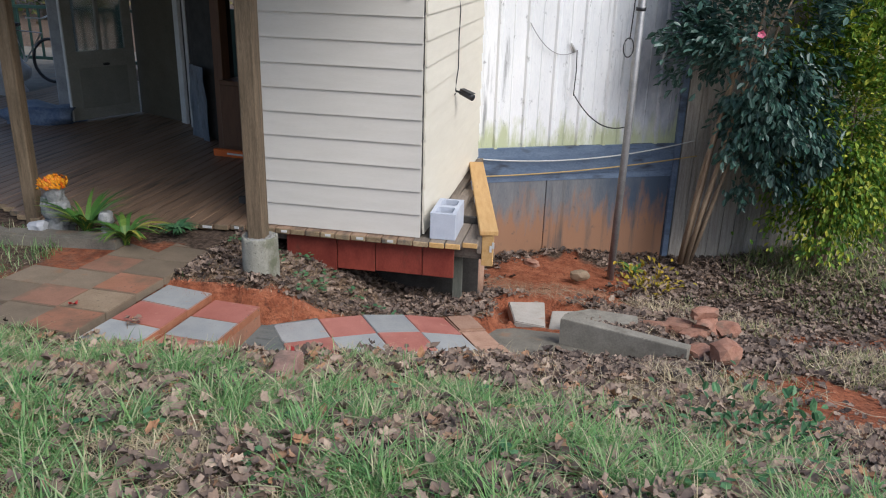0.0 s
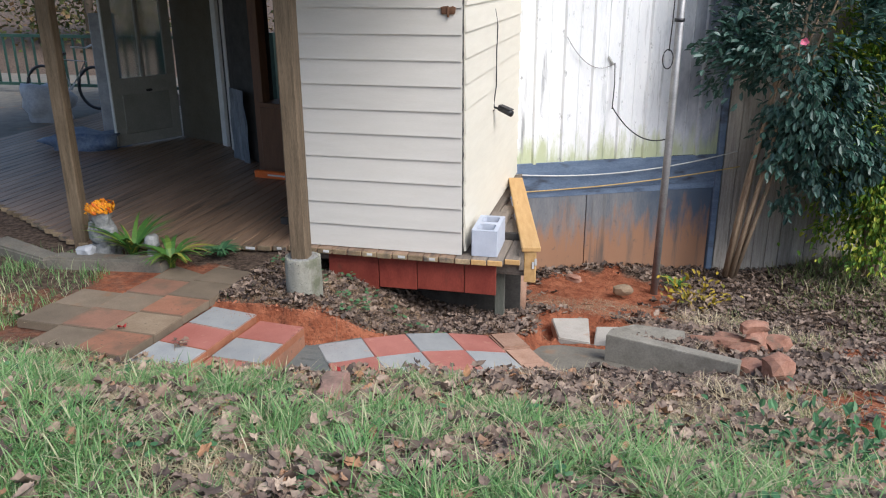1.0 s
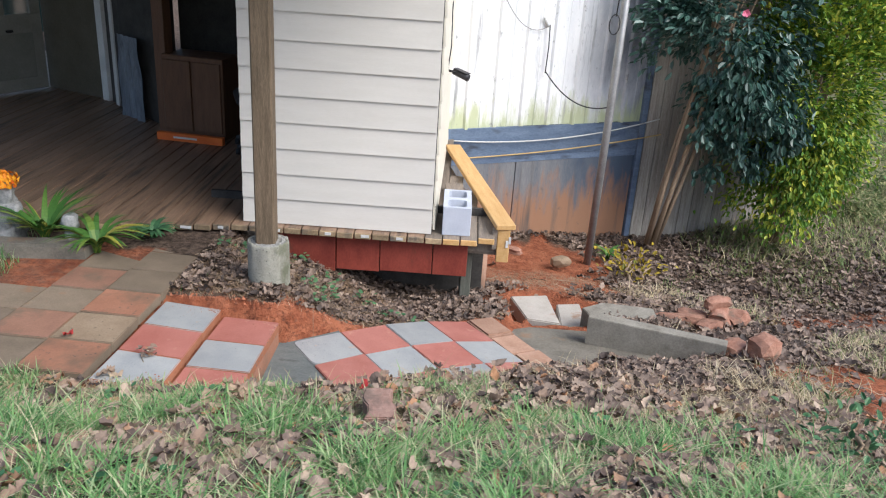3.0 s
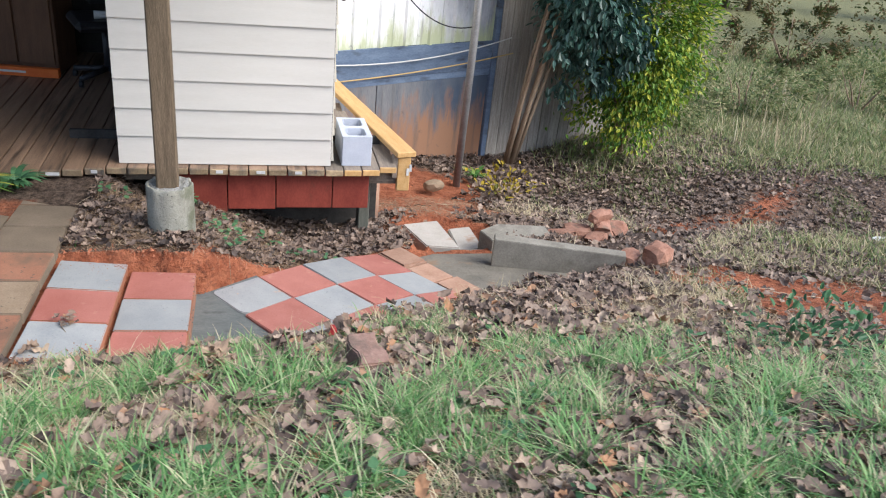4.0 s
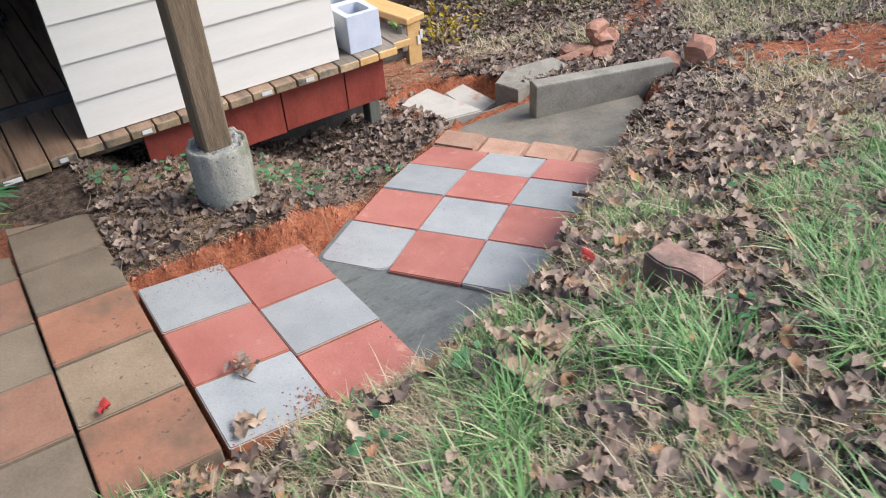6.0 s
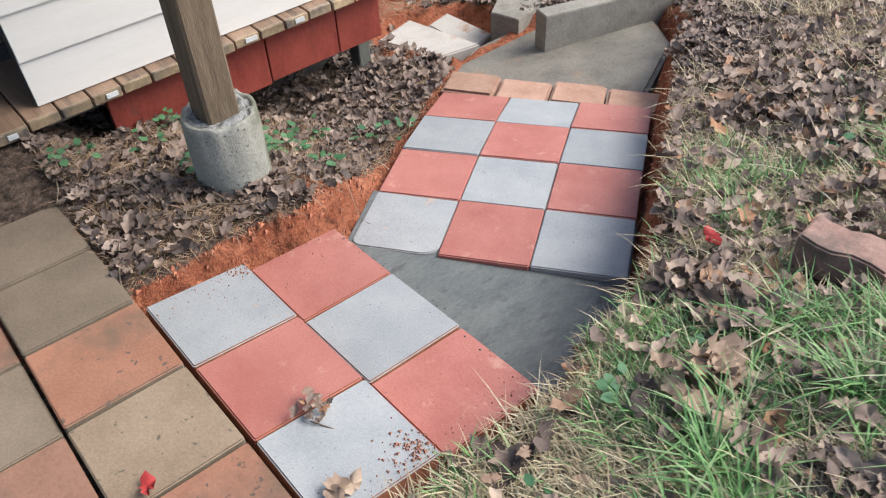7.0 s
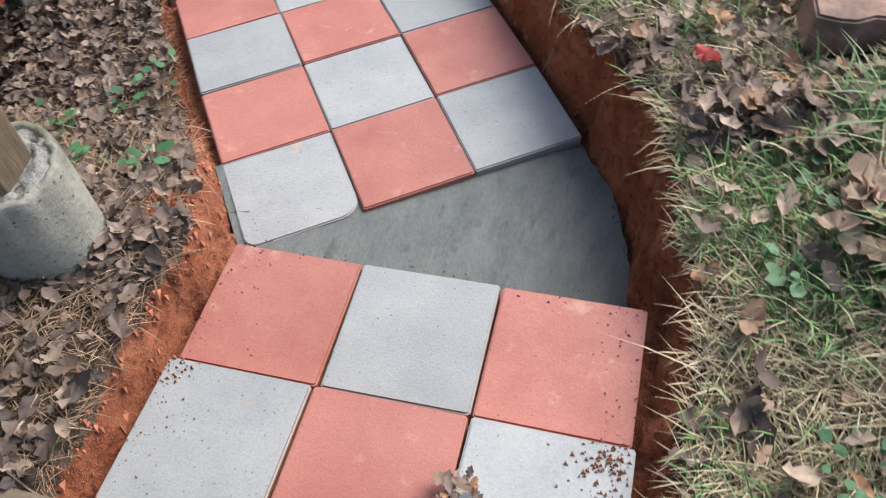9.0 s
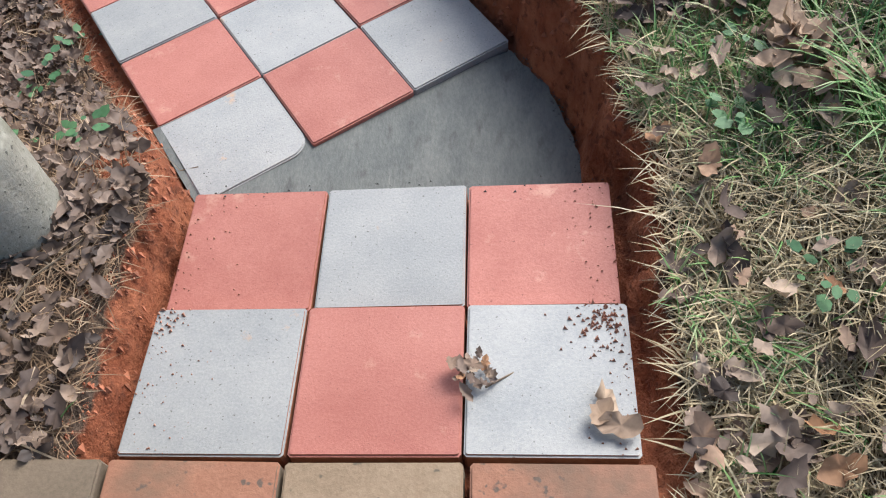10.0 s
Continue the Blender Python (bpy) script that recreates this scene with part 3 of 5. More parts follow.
def build_deck():
    deck = base("floor", (0, 0, 0), label="worn brown porch floor of wooden boards", category="floor", kind="structure")
    rim = [(-0.93, 6.72), (-2.7, 6.70), (-4.33, 6.42), (-5.8, 7.22), (-8.2, 8.6), (-8.2, 12.6), (-1.4, 12.6), (-1.4, 9.0)]
    bm = prism(bmesh.new(), [(x, y + (0.16 if y < 9 else 0)) for x, y in rim], DECK - 0.045, DECK - 0.14)
    part("deck_frame", bm, M_OLDWOOD, deck)

    def front(x):
        if x > -2.7:
            return 6.70 + 0.012 * (x + 2.7)
        if x > -4.33:
            return 6.70 + (x + 2.7) * 0.172
        return 6.42 - (x + 4.33) * 0.56
    x, k = -0.945, 0
    while x > -8.0:
        w = 0.118
        y1 = 12.6 if x - w < -1.4 else (9.0 if x < -1.30 else 7.3 + (-0.93 - x) * 3.4)
        y0 = front(x - w / 2) + random.uniform(-0.012, 0.008)
        if k == 0:
            y0 += 0.05
        bm = a_box((x - w / 2, (y0 + y1) / 2, DECK - 0.02), (w - 0.006, y1 - y0, 0.04), (0, 0, 0), 0.004)
        part("deck_board", bm, M_DECK if x < -1.4 else M_OLDWOOD, deck)
        bm = a_box((x - w / 2, y0 - 0.004, DECK - 0.021), (w - 0.010, 0.012, 0.038), (0, 0, 0), 0.003)
        part("board_end", bm, M_NEWWOOD if k < 3 else M_DECKEND, deck, "worn end of a floor board")
        if k in (5, 7, 9, 12, 15, 17, 19):
            bm = a_box((x - w / 2 + random.uniform(-0.02, 0.02), y0 - 0.012, DECK - 0.018), (random.uniform(0.03, 0.075), 0.006, 0.018))
            part("paint_flake", bm, M_WHITE, deck, "white paint remnant")
        x -= w
        k += 1
    return deck


build_deck()


def build_skirt():
    skirt = base("skirting", (-1.7, 6.80, 0), label="red painted wooden skirting under the porch floor", category="skirting", kind="structure")
    edges = [-2.42, -2.02, -1.72, -1.36, -1.12]
    for a, b in zip(edges, edges[1:]):
        low = -0.25 + random.uniform(-0.03, 0.03)
        bm = a_box((0, 0, 0), (b - a - 0.006, 0.025, DECK - 0.05 - low), (0, 0, 0), 0.003)
        o = part("skirt_panel", bm, M_SKIRT, skirt)
        o.location = local(skirt, (a + b) / 2, 6.79 + random.uniform(-0.006, 0.006), (DECK - 0.05 + low) / 2)
    # added black sheet that stands for the shade under the floor
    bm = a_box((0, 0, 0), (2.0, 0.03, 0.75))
    o = part("backing", bm, M_GAP_SHADE, skirt)
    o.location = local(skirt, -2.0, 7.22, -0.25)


build_skirt()


def clapboards(parent, length, z0, z1, mat, offset=0.0):
    """Lapped boards along +x of the parent's own frame, facing -y."""
    z, k = z0, 0
    while z < z1:
        tmp = bmesh.new()
        pr = [(-0.019, z), (-0.006, z + LAP + 0.012), (0.010, z + LAP + 0.012), (-0.004, z)]
        a = [tmp.verts.new((0, y, h)) for y, h in pr]
        b = [tmp.verts.new((length, y, h)) for y, h in pr]
        tmp.faces.new(a[::-1])
        tmp.faces.new(b)
        for q in range(4):
            tmp.faces.new((a[q], a[(q + 1) % 4], b[(q + 1) % 4], b[q]))
        bmesh.ops.recalc_face_normals(tmp, faces=tmp.faces[:])
        part("clapboard", tmp, mat, parent)
        z += LAP
        k += 1


def build_walls():
    w = base("wall_front", (WALL_X0, WALL_Y, 0), label="beige lapped clapboard wall of the porch room", category="wall", kind="structure")
    clapboards(w, WALL_X1 - WALL_X0, DECK + 0.005, 2.6, M_SIDING)
    part("wall_core", a_box(((WALL_X1 - WALL_X0) / 2, 0.07, 1.33), (WALL_X1 - WALL_X0 - 0.01, 0.10, 2.5)), M_GAP_SHADE, w)
    part("corner_gap", a_box((WALL_X1 - WALL_X0 + 0.001, 0.02, 1.33), (0.006, 0.03, 2.5)), M_GAP_SHADE, w, "dark gap at the corner")
    s = base("wall_side", (WALL_X1 + 0.004, WALL_Y + 0.03, 0), label="cream lapped clapboard side wall, lightened in colour for the sun on it", category="wall", kind="structure")
    s.rotation_euler = (0, 0, radians(90))
    clapboards(s, 2.62, DECK + 0.02, 2.6, M_SIDING_LIT)
    part("wall_core", a_box((1.31, 0.07, 1.33), (2.60, 0.10, 2.5)), M_GAP_SHADE, s)
    # inner side of the short wall, near-black to stand for the shade inside
    i = tagged(mesh_object("wall_inner", a_box((-1.62, 9.6, 1.35), (0.10, 5.4, 2.55)), M_GAP_SHADE), label="inner wall of the porch, coloured near-black for the shade inside", category="wall", kind="structure")
    # unseen ceiling over the posts, added to keep daylight out of the porch
    c = tagged(mesh_object("ceiling", a_box((-4.75, 9.2, 2.62), (7.2, 7.8, 0.12)), M_CEIL), label="unseen porch ceiling, added and coloured dark to keep the porch dim", category="ceiling", kind="structure")
    return i, c


build_walls()


def wood_post(name, x, y, z0, z1, w, mat, turn=0.0, label=""):
    bm = a_box((0, 0, (z1 - z0) / 2), (w, w, z1 - z0), (0, 0, turn), 0.008)
    o = mesh_object(name, bm, mat)
    o.location = (x, y, z0)
    return tagged(o, label=label, category="post")


wood_post("porch_post", -2.293, 6.008, 0.225, 2.56, 0.110, M_POST, 3, "weathered brown timber post on a concrete footing")
wood_post("porch_post", -4.33, 6.47, 0.0, 2.56, 0.10, M_POST, 8, "weathered brown timber post at the porch corner")


def build_footing():
    """A cast cylinder with a chipped rim; the post is set in a rough mortar collar inside it."""
    f = base("post_footing", (-2.285, 6.008, 0), label="round grey cast concrete footing under the porch post", category="footing")

    def turned(profile, sides, chip, wave):
        bm = bmesh.new()
        rings = []
        for z, r in profile:
            ring = []
            for j in range(sides):
                a = 2 * math.pi * j / sides
                c, d = math.cos(a), math.sin(a)
                q = r * (1 + 0.022 * noise.noise(Vector((c * 2, d * 2, z * 9))))
                up = 0.0
                if z > 0.2:
                    q -= chip * max(0, noise.noise(Vector((c * 5, d * 5, z * 3 + 7))))
                    up = wave * noise.noise(Vector((c * 3 + r * 30, d * 3, r * 40)))
                ring.append(bm.verts.new((q * c, q * d, z + up)))
            rings.append(ring)
        for p, q in zip(rings, rings[1:]):
            for j in range(sides):
                bm.faces.new((p[j], p[(j + 1) % sides], q[(j + 1) % sides], q[j]))
        bm.faces.new(rings[-1])
        bm.faces.new(rings[0][::-1])
        for g in bm.faces:
            g.smooth = True
        return bm
    part("cylinder", turned(((-0.15, 0.121), (0.0, 0.121), (0.08, 0.120), (0.16, 0.120), (0.235, 0.119), (0.258, 0.117), (0.264, 0.112), (0.262, 0.102), (0.250, 0.096)), 60, 0.016, 0.010), M_CONC, f)
    part("mortar_collar", turned(((0.20, 0.110), (0.249, 0.108), (0.262, 0.098), (0.258, 0.088), (0.266, 0.080), (0.256, 0.072)), 48, 0.012, 0.022), M_COLLAR, f, "rough chipped mortar round the post")


build_footing()


def build_bench():
    """The edge of the porch floor beside the side wall, with its new board and props."""
    b = base("ledge", (-0.9, 6.85, DECK), label="tapering wooden ledge with a new yellow board", category="ledge")
    d = Vector((-1.31 + 0.885, 8.85 - 6.84)).to_2d()
    ang = math.degrees(math.atan2(d.y, d.x)) - 90
    bm = a_box((0, d.length / 2, 0.035), (0.135, d.length, 0.038), (0, 0, 0), 0.005)
    o = part("new_board", bm, M_NEWWOOD, b, "new yellow lumber board")
    o.location = local(b, -0.875, 6.83, DECK + 0.03)
    o.rotation_euler = (0, 0, radians(ang))
    for dx, mt, w, h in ((0.0, M_NEWWOOD, 0.085, 0.24), (-0.062, M_OLDWOOD, 0.035, 0.15)):
        bm = a_box((0, 0, -h / 2), (w, 0.04, h), (0, 0, 0), 0.004)
        o = part("hanging_block", bm, mt, b)
        o.location = local(b, -0.885 + dx, 6.862, DECK + 0.045)
    for q in (0, 1):
        o = part("metal_tag", a_box((0, 0, 0), (0.016, 0.004, 0.05)), M_WHITE, b, "shiny metal tie")
        o.location = local(b, -0.86 + 0.018 * q, 6.838, DECK - 0.03 - 0.028 * (1 - q))
    bm = a_box((0, 0, 0), (0.36, 0.09, 0.075), (0, 0, 0), 0.004)
    o = part("beam", bm, M_OLDWOOD, b)
    o.location = local(b, -1.08, 6.93, DECK - 0.125)
    p = base("prop_post", (-1.125, 6.985, -0.5), label="dark green-grey timber prop under the porch ledge", category="post")
    part("shaft", a_box((0, 0, 0.21), (0.075, 0.075, 0.45), (0, 0, 6), 0.005), material("green_grey_wood", (0.07, 0.075, 0.06), (0.14, 0.14, 0.115), 6, 0.8, 0.4, 40, stretch=(8, 8, 1)), p)
    c = base("prop_log", (-1.02, 7.30, -0.6), label="round brown clay-stained log prop under the ledge", category="post")
    part("shaft", tube(bmesh.new(), [(0, 0, 0), (0.003, 0, 0.2), (0, 0, 0.55)], 0.055, 14), M_BRICK, c)
    # short boards lying by the wall
    o = tagged(mesh_object("scrap_board", a_box((0, 0, 0.03), (0.14, 0.42, 0.06), (0, 0, 4), 0.004), M_OLDWOOD), label="short weathered board lying on the porch ledge", category="board")
    o.location = (-1.24, 7.55, DECK)


build_bench()


def build_block():
    """A two-core concrete block."""
    L, W, H, t = 0.39, 0.19, 0.195, 0.032
    bm = bmesh.new()
    holes = [(-0.095, 0), (0.095, 0)]
    hx, hy = 0.070, W / 2 - t

    def ring(z, cx, cy, a, b, r=0.012):
        pts = []
        for sx, sy, q0 in ((1, 1, 0), (-1, 1, 90), (-1, -1, 180), (1, -1, 270)):
            for k in range(3):
                q = radians(q0 + 45 * k)
                pts.append((cx + sx * (a - r) + r * math.cos(q), cy + sy * (b - r) + r * math.sin(q), z))
        return [bm.verts.new(p) for p in pts]
    top = ring(H, 0, 0, L / 2, W / 2, 0.005)
    bot = ring(0, 0, 0, L / 2, W / 2, 0.005)
    n = len(top)
    for k in range(n):
        bm.faces.new((bot[k], bot[(k + 1) % n], top[(k + 1) % n], top[k]))
    edges = []
    for z, outer in ((H, top), (0, bot)):
        inner = [ring(z, cx, cy, hx, hy, 0.02) for cx, cy in holes]
        loops = [outer] + inner
        es = []
        for lp in loops:
            for k in range(len(lp)):
                e = bm.edges.get((lp[k], lp[(k + 1) % len(lp)])) or bm.edges.new((lp[k], lp[(k + 1) % len(lp)]))
                es.append(e)
        bmesh.ops.triangle_fill(bm, use_beauty=True, use_dissolve=False, edges=es)
        edges.append(inner)
    for a, b in zip(*edges):
        for k in range(len(a)):
            bm.faces.new((a[k], a[(k + 1) % len(a)], b[(k + 1) % len(a)], b[k]))
    bmesh.ops.recalc_face_normals(bm, faces=bm.faces[:])
    o = mesh_object("concrete_block", bm, M_BLOCK)
    o.location = (-1.215, 6.975, DECK + 0.004)
    o.rotation_euler = (0, 0, radians(91))
    tagged(o, label="pale grey two-core concrete block on the porch ledge", category="block")


build_block()

# ---- the shed behind ----
SHED0, SHED1 = Vector((-1.50, 9.28)), Vector((0.66, 10.28))


def build_shed():
    d = SHED1 - SHED0
    ang = math.degrees(math.atan2(d.y, d.x))
    L = d.length
    s = base("wall_shed", (SHED0.x, SHED0.y, 0), label="white painted ribbed metal shed wall with black streaks above a blue band", category="wall", kind="structure")
    s.rotation_euler = (0, 0, radians(ang))
    x, k = -0.6, 0
    w = 0.30
    while x < L - 0.02:
        w2 = min(w, L - x)
        bm = bmesh.new()
        pr = [(0, 0), (0.018, -0.022), (0.045, -0.022), (0.062, 0), (w2 * 0.55, -0.002), (w2 * 0.58, -0.008), (w2 * 0.61, -0.002), (w2, 0)]
        lo = 0.165 + random.uniform(-0.012, 0.012)
        a = [bm.verts.new((x + u, v, lo)) for u, v in pr]
        b = [bm.verts.new((x + u, v, 3.2)) for u, v in pr]
        for q in range(len(pr) - 1):
            bm.faces.new((a[q], a[q + 1], b[q + 1], b[q]))
        part("metal_sheet", bm, M_SHEET, s)
        x += w
        k += 1
    part("wall_core", a_box((L / 2 - 0.3, 0.06, 1.2), (L + 0.58, 0.10, 4.2)), M_GAP_SHADE, s)
    part("blue_band", a_box((L / 2 - 0.3, -0.004, 0.02), (L + 0.58, 0.03, 0.30), (0, 0, 0), 0.004), M_BLUE, s)
    part("blue_band", a_box((L / 2 - 0.3, 0.002, -0.165), (L + 0.58, 0.03, 0.07), (0, 0, 0), 0.004), M_BLUE, s)
    xs = [-0.6, 0.92, L - 0.02]
    for q, (a, b) in enumerate(zip(xs, xs[1:])):
        part("foundation_panel", a_box(((a + b) / 2, 0.006, -0.70), (b - a - 0.008, 0.03, 1.0), (0, 0, 0), 0.003), M_FOUNDATION, s)
    part("corner_board", a_box((L + 0.02, -0.01, 1.0), (0.07, 0.06, 4.3), (0, 0, 0), 0.005), M_BLUE, s)
    # the next stretch of wall, of bleached boards
    t = base("wall_boards", (SHED1.x + 0.05, SHED1.y + 0.02, 0), label="bleached vertical board wall beyond the shed corner", category="wall", kind="structure")
    t.rotation_euler = (0, 0, radians(22))
    for q in range(12):
        part("board", a_box((0.10 + q * 0.155, random.uniform(-0.006, 0.006), 0.9), (0.15, 0.025, 4.4), (0, 0, 0), 0.003), M_BOARDS, t)
    part("wall_core", a_box((0.95, 0.06, 0.9), (1.9, 0.06, 4.3)), M_GAP_SHADE, t)
    r = tagged(mesh_object("roof_shed", a_box((0.0, 11.2, 3.25), (6.0, 4.0, 0.1), (0, 0, ang)), M_METAL_OLD), label="grey metal shed roof", category="roof", kind="structure")


build_shed()


def on_shed(u, z, out=0.04):
    d = (SHED1 - SHED0).normalized()
    p = SHED0 + d * u
    return Vector((p.x + d.y * out, p.y - d.x * out, z))


def cable(name, pts, r, mat, label):
    tagged(mesh_object(name, tube(bmesh.new(), pts, r, 6), mat), label=label, category="cable")


def sag(a, b, drop, n=14):
    return [Vector(a).lerp(Vector(b), k / n) - Vector((0, 0, drop * 4 * (k / n) * (1 - k / n))) for k in range(n + 1)]


cable("cable", sag(on_shed(0.1, 0.07), on_shed(2.55, 0.21, 0.1), 0.10), 0.007, M_WHITE, "thin white cable sagging along the shed wall")
cable("cable", sag(on_shed(0.1, -0.12), on_shed(2.6, 0.04, 0.1), 0.04), 0.007, M_YELLOWCABLE, "yellow cable along the blue band")


def build_pole():
    p = base("metal_pole", (0.08, 9.0, -1.0), label="grey metal pole standing by the shed", category="pole")
    part("shaft", tube(bmesh.new(), [(0, 0, 0), (0.02, 0.02, 1.5), (0.03, 0.04, 3.9)], 0.036, 14), M_POLE, p)
    part("clamp", tube(bmesh.new(), [(0.02, 0.035, 2.60), (0.02, 0.035, 2.63)], 0.046, 14), M_BLACK, p)
    loop = [(0.02 - 0.075 + 0.045 * math.cos(a), -0.03, 2.28 + 0.085 * math.sin(a)) for a in np.linspace(0, 2 * math.pi, 22)]
    cable("cable", [Vector(q) + p.location for q in loop], 0.006, M_BLACK, "small coil of black cable on the pole")
    cable("cable", [Vector((0.03, 8.97, 1.35)), Vector((0.04, 8.96, 1.6)), Vector((0.05, 8.97, 2.2))], 0.006, M_BLACK, "black cable running up the pole")
    cable("cable", sag(on_shed(1.13, 0.72), Vector((0.06, 9.0, 0.55)), 0.12), 0.006, M_BLACK, "black cable sagging between shed and pole")
    cable("cable", [on_shed(1.13, 0.70), on_shed(1.14, 0.95), on_shed(1.13, 1.16)], 0.006, M_BLACK, "black cable down the shed wall")
    cable("cable", sag(on_shed(0.62, 1.42), on_shed(1.10, 1.14), 0.13), 0.004, M_POLE, "thin grey wire on the shed wall")
    o = tagged(mesh_object("insulator", tube(bmesh.new(), [(0, 0, 0), (-0.03, -0.02, 0.055), (-0.045, -0.03, 0.085)], 0.015, 8, 0.7), M_WHITE), label="small white insulator on the shed wall", category="insulator")
    o.location = on_shed(1.12, 1.14, 0.02)


build_pole()


def build_security_camera():
    c = base("security_camera", (WALL_X1 + 0.004, 7.93, 0.97), label="small black security camera on the cream wall", category="camera")
    part("mount", tube(bmesh.new(), [(0, 0, 0), (0.018, 0, 0)], 0.03, 14), M_BLACK, c)
    part("arm", tube(bmesh.new(), [(0.01, 0, 0), (0.08, -0.01, -0.01)], 0.009, 8), M_BLACK, c)
    part("body", tube(bmesh.new(), [(0.06, 0.02, -0.005), (0.17, -0.05, -0.04)], 0.028, 14), M_BLACK, c)
    part("hood", a_box((0.12, -0.018, 0.005), (0.13, 0.055, 0.006), (0, 12, -32), 0.002), M_BLACK, c)
    cable("cable", [(WALL_X1 + 0.015, 7.93, 0.98), (WALL_X1 + 0.03, 7.97, 1.15), (WALL_X1 + 0.022, 8.0, 1.4), (WALL_X1 + 0.025, 8.02, 1.62), (WALL_X1 + 0.015, 7.95, 1.75)], 0.005, M_BLACK, "thin black cable down the cream wall")


build_security_camera()
ornament = tagged(mesh_object("wall_ornament", lump(lump(lump(bmesh.new(), (-0.025, 0, 0.01), (0.05, 0.012, 0.05), 1), (0.025, 0, 0.01), (0.05, 0.012, 0.05), 2), (0, -0.004, 0), (0.015, 0.015, 0.07), 3), M_CABINET), label="small rusty wall ornament", category="ornament")
ornament.location = (-1.47, 6.765, 1.78)

# ---- inside the porch ----


def build_door():
    a, b = Vector((-6.16, 9.58)), Vector((-5.78, 10.34))
    d = b - a
    L, H = d.length, 2.03
    o = base("door_1", (a.x, a.y, DECK + 0.02), label="dull open panelled door with tall glass panes", category="door", kind="structure")
    o.rotation_euler = (0, 0, math.atan2(d.y, d.x))
    part("leaf", a_box((L / 2, 0, 0.39), (L, 0.045, 0.78), (0, 0, 0), 0.005), M_DOOR, o)
    part("lower_panel", a_box((L / 2, -0.026, 0.36), (L * 0.72, 0.012, 0.46), (0, 0, 0), 0.006), M_DOOR, o)
    for u, w in ((0.06, 0.12), (L - 0.06, 0.12), (L / 2, 0.045)):
        part("stile", a_box((u, 0, 1.40), (w, 0.045, 1.25), (0, 0, 0), 0.005), M_DOOR, o)
    part("rail", a_box((L / 2, 0, H - 0.06), (L, 0.044, 0.12), (0, 0, 0), 0.005), M_DOOR, o)
    for u in (L * 0.3, L * 0.7):
        part("pane", a_box((u, 0.004, 1.36), (L * 0.33, 0.006, 1.16)), M_GLASS, o)
    part("edge_strip", a_box((-0.006, 0, H / 2), (0.012, 0.047, H)), M_WHITE, o)
    part("handle", lump(bmesh.new(), (L * 0.55, -0.035, 0.62), (0.07, 0.03, 0.03), 2), M_BLACK, o)


build_door()


def build_interior():
    # the back wall, set at a slant behind the porch
    def slab(name, p, q, z0, z1, t, mat, **tags):
        d = Vector(q) - Vector(p)
        o = mesh_object(name, a_box((d.length / 2, t / 2, (z1 - z0) / 2), (d.length, t, z1 - z0), (0, 0, 0), 0.004), mat)
        o.location = (p[0], p[1], z0)
        o.rotation_euler = (0, 0, math.atan2(d.y, d.x))
        return tagged(o, **tags)
    slab("wall_back", (-5.80, 10.42), (-5.0, 10.02), DECK, 2.56, 0.1, M_TAN_SHADED, label="tan back wall of the porch, darkened in colour for the shade inside", category="wall", kind="structure")
    # near-black colour here paints in the shade of the porch interior
    slab("wall_back", (-4.62, 9.62), (-3.95, 9.02), DECK, 2.56, 0.1, M_GAP_SHADE, label="back wall of the porch, coloured near-black for the shade inside", category="wall", kind="structure")
    slab("wall_back", (-3.95, 9.4), (-1.67, 9.4), DECK, 2.56, 0.1, M_GAP_SHADE, label="back wall of the porch, coloured near-black for the shade inside", category="wall", kind="structure")
    slab("trim", (-5.02, 9.99), (-4.93, 9.93), DECK, 2.56, 0.05, M_WHITE, label="white door trim", category="trim", kind="structure")
    slab("trim", (-4.80, 9.80), (-4.75, 9.76), DECK, 2.56, 0.05, M_WHITE, label="white door trim", category="trim", kind="structure")
    slab("door_2", (-4.90, 9.95), (-4.62, 9.64), DECK, 2.5, 0.06, M_GAP_SHADE, label="dark door standing ajar in the back wall, in the near-black shade colour", category="door", kind="structure")
    bm = bmesh.new()
    bmesh.ops.create_grid(bm, x_segments=16, y_segments=22, size=0.5)
    for v in bm.verts:
        v.co = Vector((v.co.x * 0.42, 0.035 * noise.noise(Vector((v.co.x * 7, v.co.y * 2.5, 3))), (v.co.y + 0.5) * 0.78))
    for f in bm.faces:
        f.smooth = True
    o = tagged(mesh_object("plastic_sheet", bm, M_GREYPLASTIC), label="crumpled grey plastic sheet against the door", category="sheet")
    o.location = (-4.42, 9.30, DECK)
    o.rotation_euler = (0, 0, radians(-40))
    slab("timber", (-4.02, 8.92), (-3.90, 8.87), DECK, 2.5, 0.1, M_CABINET, label="brown timber leaning by the back wall", category="timber")
    c = base("cabinet", (-3.60, 8.95, DECK), label="brown wooden cabinet in the dim porch", category="cabinet")
    c.rotation_euler = (0, 0, radians(-12))
    part("body", a_box((0, 0, 0.36), (0.6, 0.36, 0.72), (0, 0, 0), 0.006), M_CABINET, c)
    for sx in (-1, 1):
        part("cabinet_door", a_box((sx * 0.145, -0.19, 0.37), (0.27, 0.02, 0.62), (0, 0, 0), 0.004), M_CABINET, c)
    o = base("level_box", (-3.62, 8.60, DECK + 0.002), label="long orange cardboard box with white print on the floor", category="box")
    o.rotation_euler = (0, 0, radians(-8))
    part("carton", a_box((0, 0, 0.035), (0.62, 0.05, 0.07), (0, 0, 0), 0.003), M_ORANGE, o)
    part("print_bar", a_box((-0.04, -0.027, 0.036), (0.22, 0.004, 0.016)), M_WHITE, o, "white printed bar")
